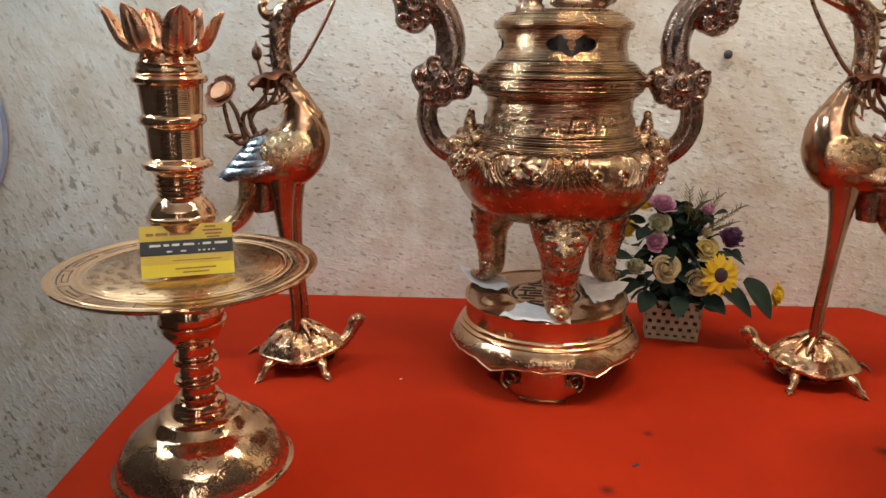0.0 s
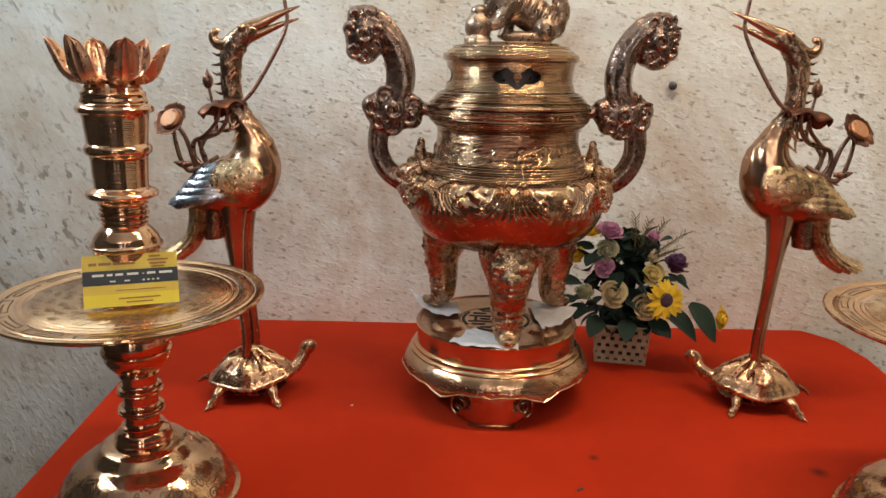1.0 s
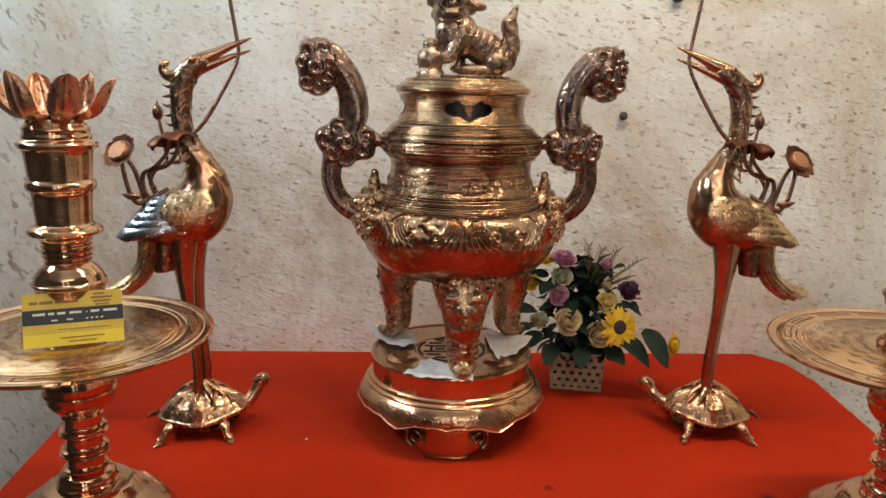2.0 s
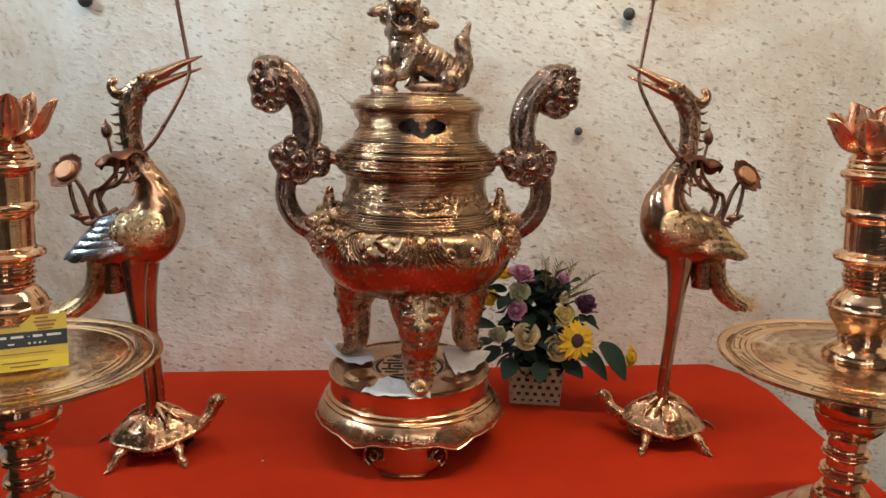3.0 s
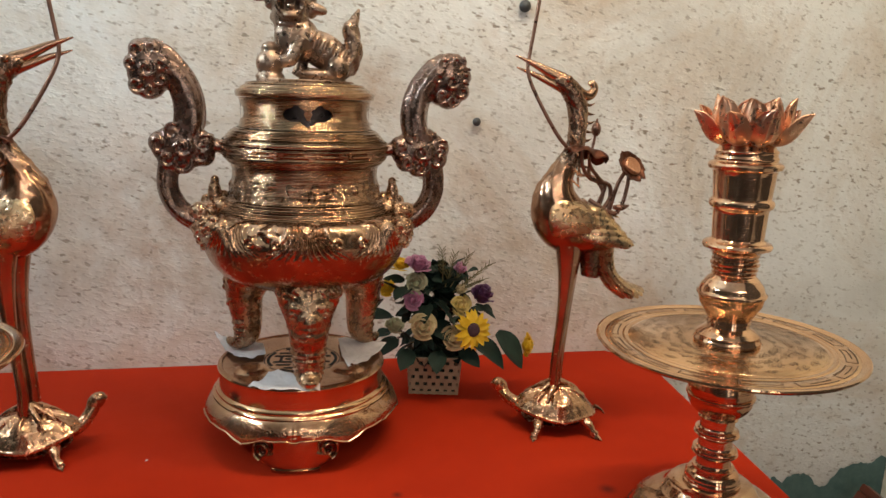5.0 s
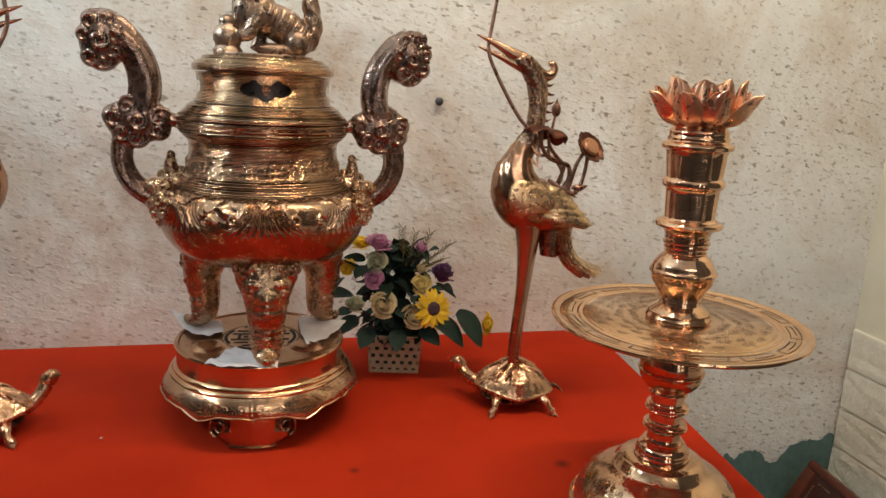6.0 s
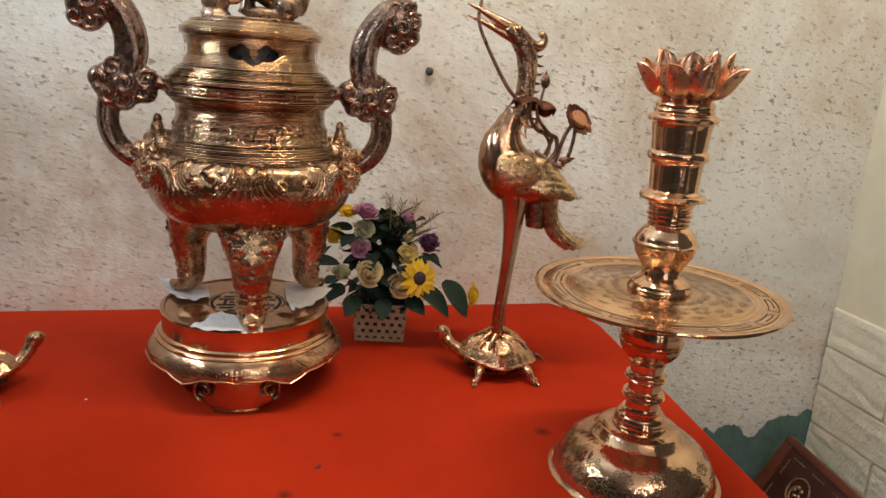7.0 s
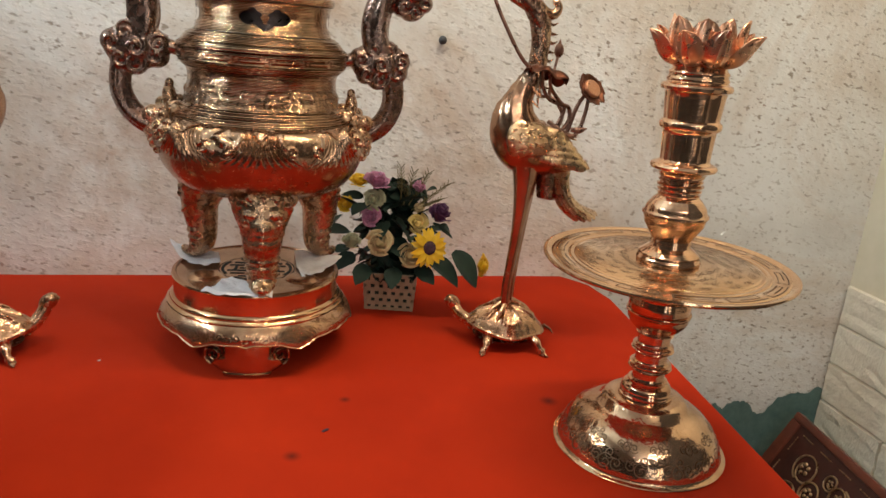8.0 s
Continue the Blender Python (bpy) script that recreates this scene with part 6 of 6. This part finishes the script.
# ---- name card on the dish ----
def name_card():
    w, h = 0.096, 0.0560
    t = thing("name_card", pose(-0.1340, 0.5680, 0.2580, 0, 0, 0) @ Matrix.Rotation(radians(19), 4, "Z") @ Matrix.Rotation(radians(-18), 4, "X"), "yellow and black printed name card leaning on the candlestick", "card")
    bm = bmesh.new()
    box(bm, (-w / 2, -0.0003, 0), (w / 2, 0.0003, h))
    part("card_sheet", bm, card_gold, t, "ochre card with printed bands", False)

    def patch(name, x0, x1, z0, z1, mat, lift=0.0007, label=""):
        b = bmesh.new()
        box(b, (x0 * w - w / 2, -lift - 0.0001, z0 * h), (x1 * w - w / 2, -lift, z1 * h))
        part(name, b, mat, t, label, False)
    patch("lower_band", 0, 1, 0.0, 0.24, card_yellow, 0.0005, "bright yellow band")
    patch("upper_band", 0, 0.66, 0.72, 1.0, card_gold, 0.0005)
    patch("black_band", 0, 1, 0.42, 0.70, card_black, 0.0005, "black band")
    bars = [(0.07, 0.15, 0.80, 0.855, card_brown), (0.17, 0.30, 0.80, 0.855, card_brown), (0.32, 0.46, 0.80, 0.855, card_brown), (0.47, 0.55, 0.80, 0.855, card_brown)]
    bars += [(0.70, 0.82, 0.92, 0.955, card_brown), (0.68, 0.90, 0.85, 0.885, card_brown), (0.70, 0.88, 0.78, 0.815, card_brown), (0.72, 0.86, 0.72, 0.75, card_brown)]
    bars += [(0.10, 0.22, 0.590, 0.635, card_white), (0.25, 0.31, 0.590, 0.635, card_white), (0.34, 0.42, 0.590, 0.635, card_white), (0.46, 0.58, 0.590, 0.635, card_white), (0.62, 0.64, 0.60, 0.615, card_white), (0.67, 0.76, 0.590, 0.635, card_white), (0.80, 0.94, 0.590, 0.635, card_white)]
    bars += [(0.28, 0.34, 0.472, 0.500, card_white), (0.43, 0.49, 0.472, 0.500, card_white)] + [(0.62 + 0.05 * k, 0.645 + 0.05 * k, 0.472, 0.500, card_white) for k in range(4)]
    bars += [(0.36, 0.80, 0.135, 0.160, card_brown), (0.44, 0.72, 0.060, 0.085, card_brown), (0.34, 0.86, 0.30, 0.315, card_brown)]
    for x0, x1, z0, z1, mat in bars:
        patch("print_bar", x0, x1, z0, z1, mat, 0.0009)
    return t


name_card()


# ---- on the walls and beside the table ----
def wall_nail(x, z, r):
    bm = bmesh.new()
    ellipsoid(bm, (0, -0.010, 0), (r, r * 0.7, r), None, 16, 10)
    lathe(bm, [(r * 0.55, -0.010), (r * 0.5, 0.004)], 12, m=Matrix.Rotation(radians(90), 4, "X"))
    ob = part("wall_nail", bm, nail_mat)
    ob.matrix_basis = pose(x, WALL_Y - 0.001, z)
    return tagged(ob, "dark round-headed nail in the plaster wall", "nail", "nails in the wall")


wall_nail(0.624, 0.487, 0.0085)
wall_nail(0.711, 0.709, 0.0120)
wall_nail(-0.290, 0.708, 0.0130)

# white round thing with a blue rim, seen in part on the wall
bm = bmesh.new()
lathe(bm, rounded([(0.0, 0.030), (0.15, 0.028), (0.215, 0.018), (0.232, 0.004), (0.232, 0.0)], 4), 96, m=Matrix.Rotation(radians(90), 4, "X"))
plate = part("wall_plate", bm, white_plastic)
plate.matrix_basis = pose(-1.015, WALL_Y - 0.001, 0.345)
tagged(plate, "round bluish-white plate with a pale blue rim on the wall", "wall plate")
bm = bmesh.new()
lathe(bm, [(0.231, 0.001), (0.239, 0.001), (0.240, 0.008), (0.232, 0.010), (0.231, 0.001)], 96, m=Matrix.Rotation(radians(90), 4, "X"))
part("plate_rim", bm, blue_rim, plate, "pale blue rim")


def flaked_patch():
    """Old teal paint laid bare where the plaster has flaked off in the corner."""
    bm = bmesh.new()
    n = 60
    top, low = [], []
    for k in range(n + 1):
        x = 1.385 + (RIGHT_X - 0.004 - 1.385) * k / n
        u = k / n
        z = -0.345 - 0.045 * math.exp(-((u - 0.45) / 0.10) ** 2) + 0.035 * u + 0.016 * noise.noise(Vector((x * 30, 0, 0))) + 0.008 * noise.noise(Vector((x * 90, 3, 0)))
        top.append(bm.verts.new((x, WALL_Y - 0.003, z)))
        low.append(bm.verts.new((x, WALL_Y - 0.003, FLOOR_Z + 0.002)))
    for k in range(n):
        bm.faces.new((low[k], low[k + 1], top[k + 1], top[k]))
    return tagged(part("flaked_paint", bm, teal_paint, None, "", False), "old teal paint where the plaster has flaked away", "paint patch", kind="structure")


flaked_patch()


def framed_relief():
    """A carved picture in a red-brown frame, leaning beside the wall, its face towards the table."""
    tilt = radians(28)
    m = Matrix.Translation((1.600, 1.196, -0.342)) @ Matrix.Rotation(radians(-6.7), 4, "Z") @ Matrix.Rotation(tilt, 4, "Y")
    t = thing("framed_relief", m, "red-brown framed panel with gilt carved scrolls leaning by the wall", "picture")
    width, tall = 0.62, 0.50        # along -y, and down the slope
    for name, lo, hi in (("frame_rail", (-0.006, -width, -0.020), (0.018, 0, 0)), ("frame_rail", (-0.012, -width, -tall), (0.018, 0, -tall + 0.045)), ("frame_stile", (-0.006, -0.034, -tall + 0.045), (0.018, 0, -0.020)), ("frame_stile", (-0.012, -width, -tall + 0.045), (0.018, -width + 0.045, -0.045))):
        bm = bmesh.new()
        box(bm, lo, hi)
        bevelled(bm, 0.005)
        part(name, bm, red_wood, t, "red-brown wooden frame")
    bm = bmesh.new()
    box(bm, (0.0, -width + 0.04, -tall + 0.04), (0.008, -0.030, -0.016))
    part("panel", bm, dark_wood, t, "dark red panel", False)
    bm = bmesh.new()
    for k in range(56):
        if k % 10 < 6:
            ellipsoid(bm, (-0.001, -0.062 - 0.0072 * k, -0.036), (0.002, 0.0024, 0.0020), None, 8, 6)
    for k in range(40):
        if k % 10 < 6:
            ellipsoid(bm, (-0.001, -0.050, -0.050 - 0.0072 * k), (0.002, 0.0020, 0.0024), None, 8, 6)
    tagged(part("beading", bm, gilt, t, "gilt dotted border"), kind="stuff")
    rnd = random.Random(6)
    bm = bmesh.new()
    for cy, cz, r in ((-0.130, -0.092, 0.034), (-0.182, -0.128, 0.028), (-0.212, -0.074, 0.018), (-0.254, -0.088, 0.027), (-0.126, -0.172, 0.032), (-0.205, -0.200, 0.034), (-0.285, -0.155, 0.034), (-0.330, -0.085, 0.028), (-0.150, -0.255, 0.034), (-0.270, -0.250, 0.034), (-0.360, -0.170, 0.034)):
        turn = rnd.uniform(0, 6.28)
        rows = []
        for i in range(26):                                     # a ring that runs inwards as a scroll
            a, q = turn + i * 0.36, r * (1.0 if i < 16 else 1.0 - (i - 15) / 14)
            rows.append((-0.003, cy + q * math.cos(a), cz + q * math.sin(a), 0.0024))
        tube(bm, rows, 8, 2)
        for k in range(5):                                      # a small open flower in its eye
            a = turn + k * 1.2566
            ellipsoid(bm, (-0.004, cy + r * 0.34 * math.cos(a), cz + r * 0.34 * math.sin(a)), (0.003, r * 0.16, r * 0.16), None, 8, 6)
    part("carving", bm, gilt, t, "gilt carved scrollwork")
    return t


framed_relief()


def wall_panels():
    """White relief bricks on the lower part of the side wall, in courses, each a piece of its own."""
    meshes = []
    for s in range(4):
        bm = bmesh.new()
        box(bm, (-0.009, -0.208, -0.050), (0, 0.208, 0.050))
        bmesh.ops.subdivide_edges(bm, edges=bm.edges[:], cuts=5, use_grid_fill=True)
        for v in bm.verts:
            if v.co.x < -0.004:
                v.co.x += 0.0045 * noise.noise(Vector((s * 9, v.co.y * 14, v.co.z * 40)))
                v.co.y *= 0.992
                v.co.z *= 0.965
        bmesh.ops.recalc_face_normals(bm, faces=bm.faces[:])
        me = bpy.data.meshes.new("brick")
        bm.to_mesh(me)
        bm.free()
        me.materials.append(white_tile)
        meshes.append(me)
    rnd = random.Random(2)
    z0 = -0.020 - 0.052
    for row in range(7):
        for col in range(6):
            y = WALL_Y - 0.006 - 0.208 - 0.420 * col + (0.210 if row % 2 else 0.0)
            ob = new("brick", rnd.choice(meshes))
            ob.parent = wall_east
            ob.matrix_basis = pose(RIGHT_X - 0.001, y, z0 - 0.105 * row)
            if y + 0.208 > WALL_Y:
                ob.matrix_basis = pose(RIGHT_X - 0.001, WALL_Y - 0.006 - 0.102, z0 - 0.105 * row) @ Matrix.Diagonal((1, 0.49, 1, 1))


wall_panels()


def crumb(name, x, y, size, mat, label, category):
    bm = bmesh.new()
    ellipsoid(bm, (0, 0, size[2] * 0.8), size, Matrix.Rotation(0.5, 3, "Z"), 10, 6)
    for v in bm.verts:
        v.co += Vector((noise.noise(v.co * 300), noise.noise(v.co * 300 + Vector((5, 0, 0))), 0)) * size[0] * 0.25
    ob = part(name, bm, mat)
    ob.matrix_basis = pose(x, y, 0)
    return tagged(ob, label, category)


crumb("white_crumb", 0.060, 0.861, (0.0022, 0.0014, 0.0009), card_white, "tiny white crumb on the red cloth", "crumb")
crumb("dark_crumb", 0.378, 0.640, (0.0062, 0.0022, 0.0012), seed_dark, "dark brown husk lying on the red cloth", "crumb")


def tube_lamp(x, y, z):
    side = x < -0.5
    turn = Matrix.Rotation(radians(-110 if side else 0), 4, "X")
    t = thing("tube_lamp", pose(x, y, z, 0, 0, 90 if side else 0), "unseen white tube lamp hung under the ceiling by cords", "ceiling lamp", "tube lamps")
    bm = bmesh.new()
    box(bm, (-0.62, -0.02, -0.045), (0.62, 0.02, 0), turn)
    part("lamp_body", bevelled(bm, 0.006), ceil_paint, t)
    bm = bmesh.new()
    tube(bm, [(-0.59, 0, -0.062, 0.013), (0, 0, -0.062, 0.013), (0.59, 0, -0.062, 0.013)], 14, 2)
    bmesh.ops.transform(bm, matrix=turn, verts=bm.verts[:])
    part("lamp_tube", bm, tube_glow, t, "glowing tube")
    for s in (-0.45, 0.45):
        bm = bmesh.new()
        tube(bm, [(s, 0, -0.002, 0.0025), (s, 0, (CEIL_Z - z) / 2, 0.0025), (s, 0, CEIL_Z - z, 0.0025)], 6, 1)
        part("cord", bm, nail_mat, t)
    return t


# lamp bodies out of view, added where the lights stand
for place in LAMPS:
    tube_lamp(*place)
